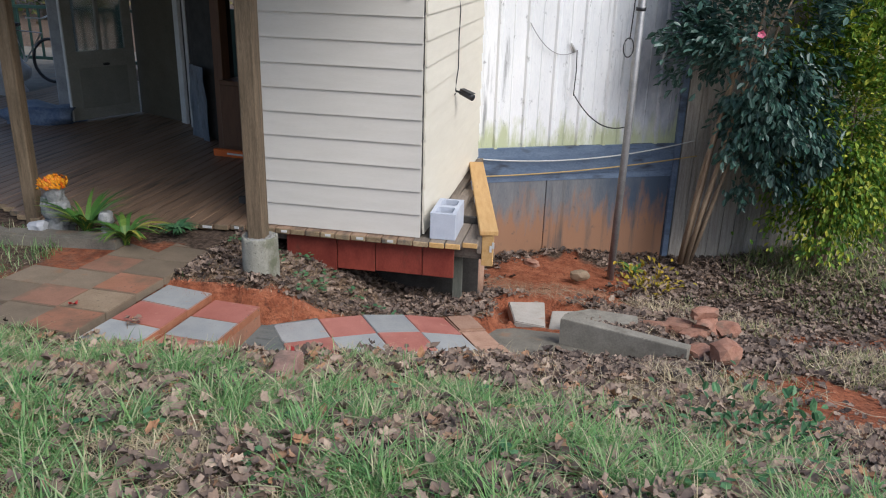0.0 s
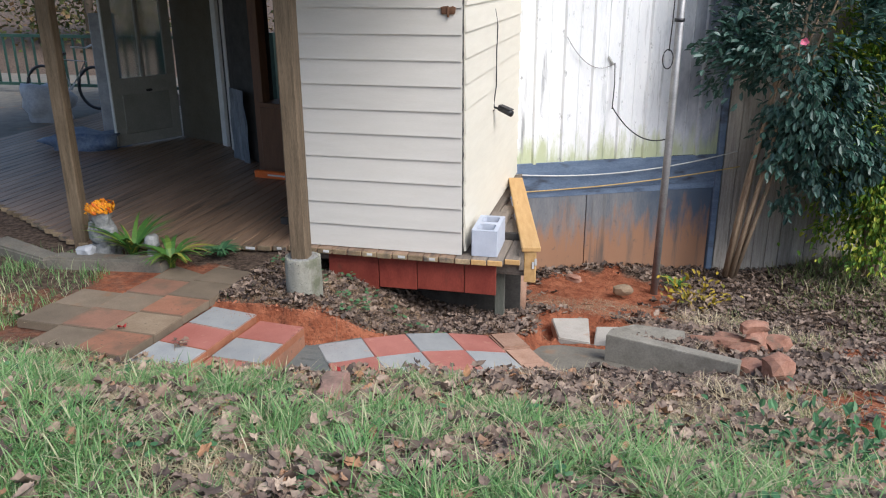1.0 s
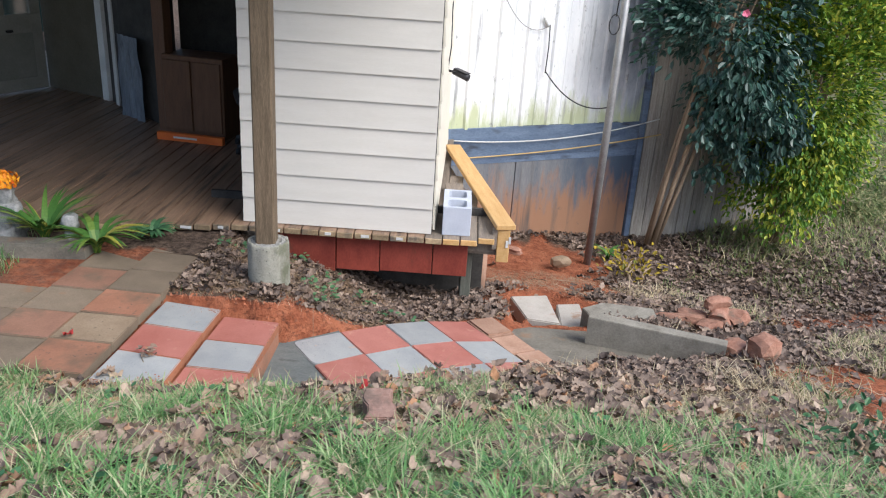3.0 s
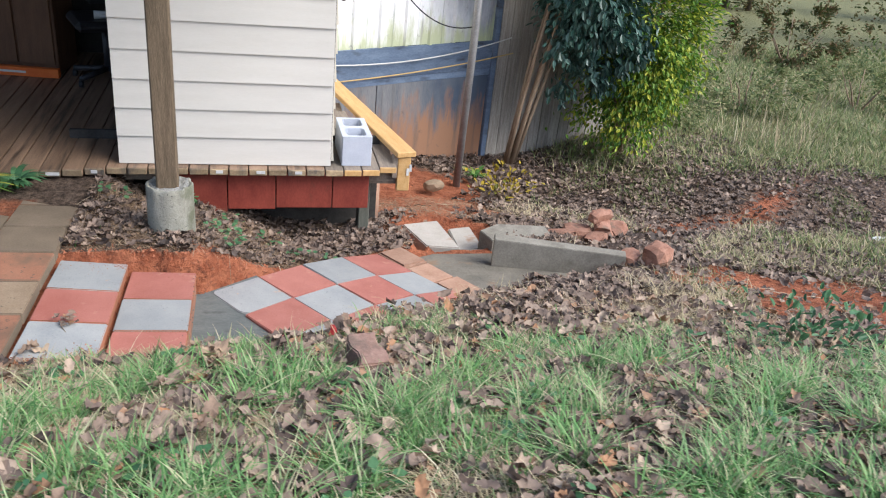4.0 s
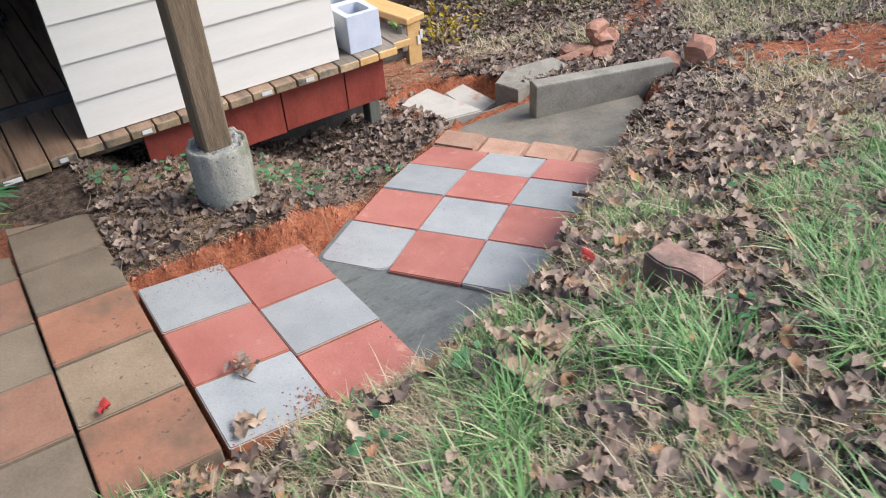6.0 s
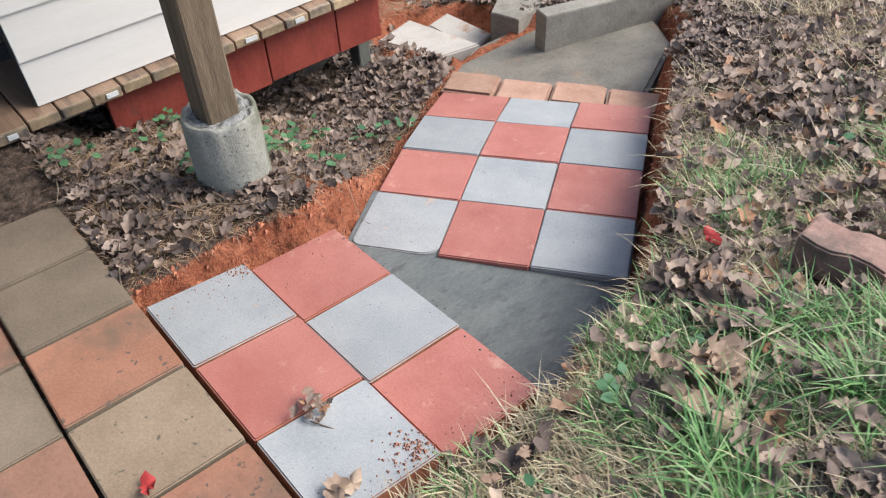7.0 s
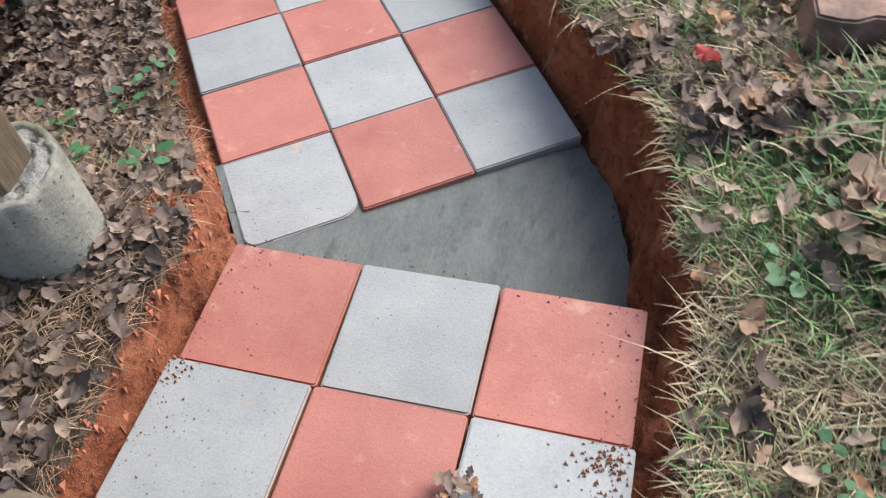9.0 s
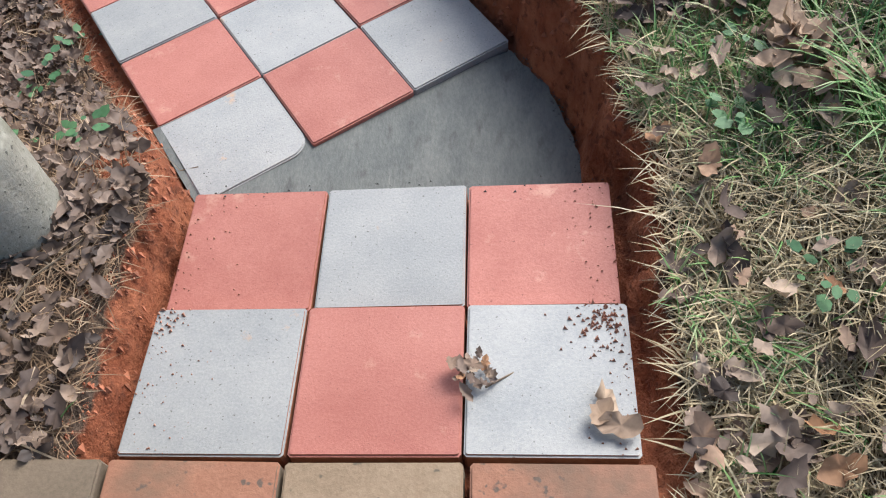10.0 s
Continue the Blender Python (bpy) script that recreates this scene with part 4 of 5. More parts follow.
    # office chair
    ch = base("office_chair", (-2.95, 8.55, DECK), label="black office chair on castors in the dark porch", category="chair")
    part("column", tube(bmesh.new(), [(0, 0, 0.08), (0, 0, 0.42)], 0.03, 10), M_BLACK, ch)
    part("seat", a_box((0, 0, 0.46), (0.48, 0.46, 0.08), (0, 0, 20), 0.03), M_BLACK, ch)
    part("backrest", a_box((0.05, 0.24, 0.80), (0.44, 0.07, 0.50), (-8, 0, 20), 0.03), M_BLACK, ch)
    for k in range(5):
        a = 2 * math.pi * k / 5 + 0.3
        leg = part("leg", tube(bmesh.new(), [(0, 0, 0.10), (0.28 * math.cos(a), 0.28 * math.sin(a), 0.065)], 0.022, 8), M_BLACK, ch)
        part("castor", tube(bmesh.new(), [(0.28 * math.cos(a) - 0.015, 0.28 * math.sin(a), 0.028), (0.28 * math.cos(a) + 0.015, 0.28 * math.sin(a), 0.028)], 0.028, 10), M_BLACK, leg)
    o = tagged(mesh_object("bottle", tube(bmesh.new(), [(0, 0, 0), (0.09, 0.02, 0.0), (0.12, 0.02, 0.0)], 0.03, 12, 0.8), M_WHITE), label="pale plastic bottle lying on the chair", category="bottle")
    o.location = (-3.0, 8.42, DECK + 0.53)


build_interior()


def build_yard_left():
    # things beyond the far end of the porch
    def heap(name, at, size, seed, mat, label, cat):
        bm = lump(bmesh.new(), (0, 0, size[2] * 0.3), size, seed, 0.5, 3)
        for f in bm.faces:
            f.smooth = True
        o = mesh_object(name, bm, mat)
        o.location = at
        tagged(o, label=label, category=cat)
    heap("tarp", (-6.55, 9.55, DECK), (0.75, 0.5, 0.22), 3, M_BLUETARP, "crumpled blue tarpaulin lying on the porch floor", "tarp")
    heap("tarp", (-8.4, 11.2, DECK), (0.6, 0.5, 0.55), 6, M_TARP, "grey covered bundle on the porch floor", "tarp")
    b = base("bicycle", (-8.6, 12.0, DECK), label="dark bicycle leaning at the porch rail", category="bicycle")
    for q, x in enumerate((-0.45, 0.45)):
        ring = [(x + 0.31 * math.cos(a), 0, 0.33 + 0.31 * math.sin(a)) for a in np.linspace(0, 2 * math.pi, 24)]
        part("wheel", tube(bmesh.new(), ring, 0.024, 6), M_BLACK, b)
    part("frame", tube(bmesh.new(), [(-0.45, 0, 0.33), (0, 0, 0.30), (0.32, 0, 0.72), (-0.12, 0, 0.74), (0, 0, 0.30)], 0.018, 6), M_WHITE, b)
    part("handlebar", tube(bmesh.new(), [(0.30, -0.25, 0.95), (0.36, 0, 0.92), (0.30, 0.25, 0.95)], 0.014, 6), M_WHITE, b)
    part("saddle", lump(bmesh.new(), (-0.16, 0, 0.82), (0.25, 0.14, 0.07), 2), M_BLACK, b)
    r = base("railing", (-10.5, 13.6, DECK), label="dark green painted railing at the far side", category="railing")
    for z in (0.12, 0.95):
        part("rail", a_box((1.5, 0, z), (6.0, 0.05, 0.05)), M_GREENRAIL, r)
    for k in range(30):
        part("baluster", a_box((-1.4 + k * 0.2, 0, 0.52), (0.03, 0.03, 0.85)), M_GREENRAIL, r)
    for k in range(4):
        part("post", a_box((-1.5 + k * 2.0, 0, 0.3), (0.09, 0.09, 1.5)), M_GREENRAIL, r)
    # made-up upright board in place of the pale cloth hanging by the door
    o = tagged(mesh_object("folded_table", a_box((0, 0, 0.75), (0.30, 0.05, 1.5), (0, 0, 25), 0.01), M_TARP), label="pale upright board standing in for a cloth hung behind the door", category="table")
    o.location = (-6.75, 10.4, DECK)
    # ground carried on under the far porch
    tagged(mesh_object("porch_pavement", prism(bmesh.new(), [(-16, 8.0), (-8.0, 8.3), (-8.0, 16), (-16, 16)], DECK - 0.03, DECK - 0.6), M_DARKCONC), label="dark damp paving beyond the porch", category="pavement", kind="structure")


build_yard_left()


# ---- the path ----


def paver_mesh(rounded=False, w=0.300, t=0.052):
    bm = bmesh.new()
    h = w / 2
    out = []
    for sx, sy, q0 in ((1, 1, 0), (-1, 1, 90), (-1, -1, 180), (1, -1, 270)):
        r = 0.055 if rounded and (sx, sy) == (1, -1) else (0.035 if rounded and (sx, sy) == (-1, -1) else 0.005)
        n = 5 if r > 0.01 else 1
        for k in range(n + 1):
            q = radians(q0 + 90 * k / n)
            out.append((sx * (h - r) + r * math.cos(q), sy * (h - r) + r * math.sin(q)))
    prism(bm, out, 0.0, -t, 0.004)
    bm.normal_update()
    for f in bm.faces:
        f.material_index = 0 if f.normal.z > 0.3 else 1
    me = bpy.data.meshes.new("paver")
    bm.to_mesh(me)
    bm.free()
    return me


def build_path():
    walk_way = base("walkway", (0, 0, 0), label="stepped garden path of red and grey square pavers in a chequer pattern", category="path", kind="structure")
    meshes = {}

    def lay(corners, mat, rounded=False, dz=0.0, side=M_PAVERSIDE):
        key = (mat.name, rounded, side.name)
        if key not in meshes:
            meshes[key] = paver_mesh(rounded)
            meshes[key].materials.append(mat)
            meshes[key].materials.append(side)
        o = new("paver", meshes[key])
        o.parent = walk_way
        a, b, c, d = [Vector(q) for q in corners]      # left-near, right-near, right-far, left-far
        mid = (a + b + c + d) / 4
        x = ((b - a) + (c - d)).normalized()
        y = ((d - a) + (c - b)).normalized()
        z = x.cross(y).normalized()
        y = z.cross(x)
        m = Matrix((x, y, z)).transposed().to_4x4()
        sx = ((b - a).length + (c - d).length) / 2 / 0.3030
        sy = ((d - a).length + (c - b).length) / 2 / 0.3030
        o.matrix_basis = Matrix.Translation(mid + Vector((0, 0, dz))) @ m @ pose(0, 0, 0, 0, 0, random.uniform(-0.5, 0.5)) @ Matrix.Diagonal((min(sx, 1.02), min(sy, 1.02), 1, 1))
    # lower flight
    for k in range(4):
        for i in range(3):
            c = []
            for q, r in ((i, k), (i + 1, k), (i + 1, k + 1), (i, k + 1)):
                p = low_xy(q, r)
                c.append((p.x, p.y, LOW_Z[r] + 0.012 * (q - 1.5)))
            red = (i + k) % 2 == 1
            lay(c, M_RED if red else M_GREY, rounded=(i == 0 and k == 0), dz=random.uniform(-0.003, 0.003), side=M_RED if red else M_GREY)
    # upper flight: two rows, each a step
    ys = [5.660, 5.350, 5.037, 4.733]
    for row, (x0, x1, f) in enumerate(((-2.455, -2.143, upper1_z), (-2.776, -2.462, upper_z))):
        for i in range(3):
            c = [(x, y, f(x, y)) for x, y in ((x0, ys[i]), (x0, ys[i + 1]), (x1, ys[i + 1]), (x1, ys[i]))]
            red = (i + row) % 2 == 0
            lay(c, M_RED if red else M_GREY, dz=random.uniform(-0.002, 0.002))
    # old pavers above, two of them running on to the porch
    look_up = {(0, 0): M_OLD_RED, (0, 1): M_OLD_TAN, (0, 2): M_OLD_RED, (0, -1): M_OLD_BROWN, (0, -2): M_OLD_BROWN, (0, -3): M_OLD_BROWN,
               (1, 0): M_OLD_BROWN, (1, 1): M_OLD_DULL, (1, 2): M_OLD_BROWN, (1, -1): M_OLD_DULL, (1, -2): M_OLD_BROWN, (1, -3): M_OLD_BROWN, (2, 0): M_OLD_BROWN, (2, 1): M_OLD_BROWN}
    for (col, i), mt in look_up.items():
        x1 = -2.790 - 0.312 * col
        y0 = 5.652 - 0.312 * i
        zz = 0.055 + 0.02 * i - 0.004 * col
        c = [(x1 - 0.305, y0, zz), (x1 - 0.305, y0 - 0.305, zz + 0.02), (x1, y0 - 0.305, zz + 0.012), (x1, y0, zz - 0.008)]
        lay(c, mt, dz=random.uniform(-0.004, 0.004), side=M_OLD_BROWN)
    # mortar fan between the flights
    bm = bmesh.new()
    rim = []
    for (x0, y0), (x1, y1) in zip(FAN, FAN[1:] + FAN[:1]):
        for q in range(8):
            u = q / 8
            rim.append((x0 + (x1 - x0) * u + 0.010 * noise.noise(Vector((x0 * 9 + q, y0 * 7, 0))), y0 + (y1 - y0) * u + 0.010 * noise.noise(Vector((x0 * 5, y0 * 9 + q, 4)))))
    prism(bm, rim, lambda x, y: -0.203 + 0.02 * (5.2 - y), -0.30)
    part("mortar_bed", bm, M_MORTAR, walk_way, "dark damp troweled mortar")
    # mortar under the joints of the lower flight
    bm = prism(bmesh.new(), [tuple(low_xy(-0.05, -0.08)), tuple(low_xy(3.02, -0.08)), tuple(low_xy(3.02, 1)), tuple(low_xy(-0.05, 1))], -0.217, -0.3)
    part("mortar_bed", bm, M_MORTAR, walk_way, "dark damp troweled mortar")
    # clay riser under the lower edge of the upper flight
    bm = prism(bmesh.new(), [(-2.50, 5.655), (-2.50, 4.74), (-2.150, 4.74), (-2.150, 5.655)], lambda x, y: upper1_z(x, y) - 0.053, -0.28)
    part("riser", bm, M_OLD_RED, walk_way, "clay-stained riser")
    # brick edging at the foot of the lower flight
    for q in range(4):
        p0, p1 = low_xy(q * 0.80 - 0.05, 4.06), low_xy(q * 0.80 + 0.72, 4.06)
        p2, p3 = low_xy(q * 0.80 + 0.72, 4.74), low_xy(q * 0.80 - 0.05, 4.74)
        dz = random.uniform(-0.01, 0.01)
        bm = prism(bmesh.new(), [tuple(p0), tuple(p1), tuple(p2), tuple(p3)], lambda x, y: -0.35 + dz - 0.10 * ((x - p0.x) * STEP_V.x + (y - p0.y) * STEP_V.y) / STEP_V.length, -0.46, 0.012)
        part("edging_brick", bm, M_BRICK, walk_way, "brown clay edging brick")


build_path()


def stone(name, pts, top, bottom, mat, label, cat, bevel=0.01):
    cx, cy = sum(p[0] for p in pts) / len(pts), sum(p[1] for p in pts) / len(pts)
    ft = (lambda x, y: top(x + cx, y + cy)) if callable(top) else top
    o = mesh_object(name, prism(bmesh.new(), [(x - cx, y - cy) for x, y in pts], ft, bottom, bevel), mat)
    o.location = (cx, cy, 0)
    return tagged(o, label=label, category=cat)


def build_lower_end():
    basin = [(-0.86, 6.46), (-0.52, 5.72), (0.15, 6.04), (0.36, 6.32), (-0.20, 6.86), (-0.50, 6.86), (-0.78, 6.70)]
    stone("concrete_slab", basin, lambda x, y: -0.455 - 0.14 * (y - 6.0), -0.66, M_DARKCONC, "damp grey concrete slab in the dug-out hollow", "slab", 0.02)
    stone("concrete_kerb", [(-0.302, 6.50), (0.53, 6.235), (0.56, 6.315), (-0.275, 6.60)], -0.325, -0.66, M_KERB, "low grey concrete kerb wall set on edge", "kerb", 0.004)
    stone("concrete_slab", [(-0.27, 6.95), (-0.22, 6.78), (0.25, 6.87), (0.25, 7.02), (-0.11, 7.06)], -0.475, -0.66, M_KERB, "broken grey concrete slab lying behind the kerb", "slab", 0.005)
    stone("stone_slab", [(-0.76, 7.36), (-0.66, 6.93), (-0.42, 6.88), (-0.47, 7.44)], lambda x, y: -0.60 - 0.08 * (y - 7.1), -0.80, M_PALESLAB, "pale stained stone slab lying loose", "slab", 0.008)
    stone("stone_slab", [(-0.40, 7.35), (-0.40, 6.96), (-0.20, 7.02), (-0.22, 7.39)], -0.655, -0.82, M_PALESLAB, "small tan stone slab lying loose", "slab", 0.008)
    for k, (x, y, z, s, tr) in enumerate(((0.72, 7.10, -0.60, (0.26, 0.13, 0.10), 10), (0.76, 7.12, -0.52, (0.24, 0.12, 0.09), 70), (0.92, 7.22, -0.60, (0.22, 0.14, 0.10), 35), (0.45, 7.05, -0.57, (0.40, 0.10, 0.09), 5), (0.77, 6.26, -0.34, (0.17, 0.15, 0.17), 20), (0.62, 6.36, -0.40, (0.16, 0.12, 0.10), 50), (-0.22, 8.70, -0.86, (0.17, 0.11, 0.09), 15), (-0.68, 8.55, -0.72, (0.15, 0.08, 0.06), -30), (-0.02, 6.98, -0.60, (0.16, 0.12, 0.10), 30), (0.58, 7.16, -0.58, (0.22, 0.11, 0.09), -15), (0.66, 6.98, -0.57, (0.20, 0.12, 0.09), 40), (0.74, 7.14, -0.45, (0.20, 0.10, 0.08), 25))):
        bm = lump(bmesh.new(), (0, 0, 0), s, k, 0.30, 2, tr)
        o = mesh_object("broken_brick" if k < 6 or k > 8 else "stone", bm, M_ROCK if k not in (6,) else M_OLD_TAN)
        o.location = (x, y, z)
        tagged(o, label="broken reddish brick lying on the clay" if k < 6 or k > 8 else "pale loose stone lying on the clay", category="brick" if k < 6 or k > 8 else "stone", group="rubble by the kerb")
    # notched paving brick on the grass
    w, l, n = 0.065, 0.105, 0.010
    out = [(-l, -w + n), (-l * 0.55, -w), (-0.02, -w), (0.02, -w + 2 * n), (l * 0.6, -w + 2 * n), (l, -w + n), (l, w - n), (l * 0.55, w), (0.02, w), (-0.02, w - 2 * n), (-l * 0.6, w - 2 * n), (-l, w - n)]
    o = mesh_object("paving_brick", prism(bmesh.new(), out, 0.095, 0.0, 0.006), M_BROWN_BRICK)
    o.location = (-1.455, 4.40, ground_z(-1.455, 4.40) + 0.012)
    o.rotation_euler = (0, 0, radians(-84))
    tagged(o, label="notched brown paving brick lying in the grass", category="brick")


build_lower_end()


# ---- garden by the porch post ----


def strap_plant(name, at, n, length, seed, label, mat=None, droop=1.0):
    rng = random.Random(seed)
    V, F = [], []
    for k in range(n):
        a = rng.uniform(0, 6.28)
        l = length * rng.uniform(0.6, 1.1)
        w = 0.018 * rng.uniform(0.7, 1.2)
        side = Vector((-math.sin(a), math.cos(a), 0)) * w
        base_k = len(V)
        for q in range(7):
            u = q / 6
            p = Vector((math.cos(a), math.sin(a), 0)) * (l * 0.75 * u * (0.4 + 0.6 * u)) + Vector((0, 0, l * (u - 0.62 * droop * u * u)))
            ww = side * (1 - u ** 3)
            V += [tuple(p - ww), tuple(p + ww)]
        for q in range(6):
            b = base_k + 2 * q
            F.append((b, b + 1, b + 3, b + 2))
    o = soup(name, V, F, mat or M_STRAP, label=label, category="plant")
    o.location = at
    return o


def build_planter():
    stone("border_stone", [(-5.0, 6.22), (-4.30, 5.98), (-4.25, 6.12), (-4.95, 6.40)], 0.09, -0.05, M_DARKCONC, "mossy concrete border of the flower bed", "border", 0.015)
    stone("border_stone", [(-4.28, 5.99), (-3.42, 6.10), (-3.42, 6.24), (-4.26, 6.13)], 0.10, -0.05, M_DARKCONC, "mossy concrete border of the flower bed", "border", 0.015)
    bm = bmesh.new()
    for c, s, q in (((0, 0, 0.06), (0.17, 0.17, 0.14), 1), ((0, 0, 0.17), (0.15, 0.13, 0.16), 2), ((0.02, -0.01, 0.29), (0.10, 0.10, 0.12), 3), ((0.07, -0.02, 0.17), (0.09, 0.08, 0.16), 4), ((-0.06, 0, 0.22), (0.08, 0.08, 0.14), 5)):
        lump(bm, c, s, q, 0.4, 3)
    for f in bm.faces:
        f.smooth = True
    o = mesh_object("garden_statue", bm, M_STATUE)
    o.location = (-3.97, 6.26, 0.03)
    tagged(o, label="small weathered grey stone garden statue", category="statue")
    V, F = [], []
    rng = random.Random(5)
    for k in range(230):
        d = Vector((rng.gauss(0, 1), rng.gauss(0, 1), abs(rng.gauss(0, 1)) * 0.9)).normalized()
        c = d * rng.uniform(0.05, 0.085) * (1.25 if abs(d.z) < 0.6 else 1)
        a = d.cross(Vector((rng.random(), rng.random(), rng.random()))).normalized() * 0.020
        b = d.cross(a).normalized() * 0.012
        i = len(V)
        V += [tuple(c - a), tuple(c - b), tuple(c + a + d * 0.012), tuple(c + b)]
        F.append((i, i + 1, i + 2, i + 3))
    o = soup("bouquet", V, F, M_FLOWER, label="bunch of orange and yellow artificial flowers on the statue", category="flowers")
    o.location = (-3.96, 6.25, 0.40)
    bm = bmesh.new()
    lump(bm, (0, 0, 0.05), (0.06, 0.06, 0.12), 2, 0.3, 2)
    lump(bm, (0, 0, 0.15), (0.085, 0.085, 0.10), 4, 0.3, 2)
    for f in bm.faces:
        f.smooth = True
    o = tagged(mesh_object("garden_ornament", bm, M_STATUE), label="small round grey garden ornament among the leaves", category="ornament")
    o.location = (-3.55, 6.22, 0.05)
    bm = lump(bmesh.new(), (0, 0, 0.04), (0.13, 0.10, 0.10), 8, 0.4, 2)
    o = tagged(mesh_object("garden_ornament", bm, M_TARP), label="small blue-grey ornament at the post's foot", category="ornament")
    o.location = (-4.05, 6.15, 0.06)
    strap_plant("strap_leaf_plant", (-3.72, 6.23, 0.05), 60, 0.44, 1, "dark green strap-leaved plant in the flower bed", droop=0.7)
    strap_plant("strap_leaf_plant", (-3.38, 6.18, 0.03), 44, 0.44, 2, "arching strap-leaved plant with yellowing leaves", droop=1.15)
    strap_plant("strap_leaf_plant", (-3.15, 6.48, 0.03), 36, 0.24, 3, "low green plant at the porch edge", droop=1.2, mat=M_WEED)


build_planter()


# ---- shrubs ----


def branch_bush(name, at, crown, n_leaf, leaf, leaf_mat, bark, trunks, seed, label, flowers=(), lobes=(), thick=0.028, reach=0.45, clump=0.14):
    """Several stems from one root and a crown of many small leaves set in clumps."""
    rng = random.Random(seed)
    root = base(name, at, label=label, category="shrub")
    cx, cy, cz, rx, ry, rz = crown
    for k in range(trunks):
        a = 2 * math.pi * k / trunks + rng.uniform(-0.3, 0.3)
        top = Vector((cx + rx * reach * math.cos(a), cy + ry * reach * math.sin(a), cz + rz * rng.uniform(0.0, 0.5)))
        p0 = Vector((0.05 * math.cos(a), 0.05 * math.sin(a), -0.05))
        pts = [p0.lerp(top, u) + Vector((0.05 * math.sin(7 * u + k), 0.05 * math.cos(5 * u + k), 0)) * u for u in (0, 0.2, 0.4, 0.6, 0.8, 1)]
        part("stem", tube(bmesh.new(), pts, thick * rng.uniform(0.7, 1.1), 8, 0.35), bark, root)
    V, F = [], []
    clumps = []
    for k in range(max(20, n_leaf // 70)):
        while True:
            q = Vector((rng.uniform(-1, 1), rng.uniform(-1, 1), rng.uniform(-1, 1)))
            if 0.25 < q.length < 1:
                break
        if q.length < 0.6 and rng.random() < 0.6:
            q = q.normalized() * rng.uniform(0.6, 1.0)
        q *= 1 + 0.30 * noise.noise(q * 2.3 + Vector((seed, 0, 0)))
        ex, ey, ez, sx, sy, sz = rng.choice((crown, *lobes)) if rng.random() < 0.5 else crown
        clumps.append((Vector((ex + sx * q.x, ey + sy * q.y, ez + sz * q.z)), clump * rng.uniform(0.6, 1.4)))
    for k in range(n_leaf):
        c, r = clumps[rng.randrange(len(clumps))]
        p = c + Vector((rng.gauss(0, r * 0.6), rng.gauss(0, r * 0.6), rng.gauss(0, r * 0.6)))
        d = (p - Vector((cx, cy, cz - 0.2))).normalized() + Vector((rng.gauss(0, 0.6), rng.gauss(0, 0.6), rng.gauss(-0.25, 0.5)))
        d.normalize()
        s = d.cross(Vector((rng.gauss(0, 0.4), rng.gauss(0, 0.4), 1))).normalized()
        l = leaf * rng.uniform(0.7, 1.25)
        up = s.cross(d) * l * 0.12
        i = len(V)
        V += [tuple(p), tuple(p + d * l * 0.35 + s * l * 0.24 + up), tuple(p + d * l * 0.75 + s * l * 0.2 + up), tuple(p + d * l), tuple(p + d * l * 0.75 - s * l * 0.2 + up), tuple(p + d * l * 0.35 - s * l * 0.24 + up)]
        F += [(i, i + 1, i + 2, i + 3), (i, i + 3, i + 4, i + 5)]
    crown_ob = soup("crown", V, F, leaf_mat)
    crown_ob.parent = root
    for fx, fy, fz in flowers:
        p = Vector((fx, fy, fz))
        V, F = [], []
        for q in range(14):
            a = q * 2.4
            d = Vector((math.cos(a), -0.5, math.sin(a))).normalized()
            e = Vector((-math.sin(a), 0, math.cos(a))) * 0.016
            t = 0.018 + 0.0015 * q
            i = len(V)
            V += [tuple(p + d * 0.004 - e), tuple(p + d * t - e * 0.7), tuple(p + d * t * 1.2), tuple(p + d * t + e * 0.7), tuple(p + d * 0.004 + e)]
            F.append((i, i + 1, i + 2, i + 3, i + 4))
        fl = soup("blossom", V, F, M_PINK, label="pink blossom")
        fl.parent = root
    return root


branch_bush("camellia_bush", (0.86, 9.80, -0.98), (0.46, -0.12, 2.55, 0.66, 0.50, 1.65), 9500, 0.088, M_CAMELLIA, M_BARK, 6, 11, "tall camellia bush with dark glossy leaves and pink blossoms", flowers=((0.30, -0.72, 2.42), (0.62, -0.74, 2.85), (0.40, -0.74, 3.3)), lobes=((0.82, -0.18, 1.30, 0.34, 0.36, 0.62), (-0.12, -0.1, 2.6, 0.42, 0.36, 0.7), (0.72, -0.15, 1.9, 0.50, 0.42, 0.9)), thick=0.026, reach=0.35, clump=0.13)
branch_bush("yellow_green_bush", (2.30, 10.15, -1.0), (0.0, 0.0, 1.75, 0.72, 0.62, 1.75), 26000, 0.062, M_YELLOWGREEN, M_BARK, 5, 23, "dense bush with yellow-green autumn leaves", lobes=((0.10, -0.1, 0.95, 0.55, 0.5, 0.55), (0.30, 0.1, 2.5, 0.65, 0.6, 0.9)), clump=0.16)
branch_bush("dry_bush", (3.6, 11.8, ground_z(3.6, 11.8)), (0, 0, 0.45, 0.8, 0.6, 0.5), 2600, 0.06, M_FIELD, M_BARK, 5, 41, "pale straggling weed bush on the slope")
branch_bush("dry_bush", (6.2, 13.6, ground_z(6.2, 13.6)), (0, 0, 0.5, 1.0, 0.7, 0.55), 2600, 0.07, M_FIELD, M_BARK, 5, 43, "pale straggling weed bush on the slope")
branch_bush("dry_bush", (10.5, 16.0, ground_z(10.5, 16.0)), (0, 0, 0.6, 1.3, 1.0, 0.7), 2600, 0.08, M_FIELD, M_BARK, 5, 47, "pale straggling weed bush on the slope")
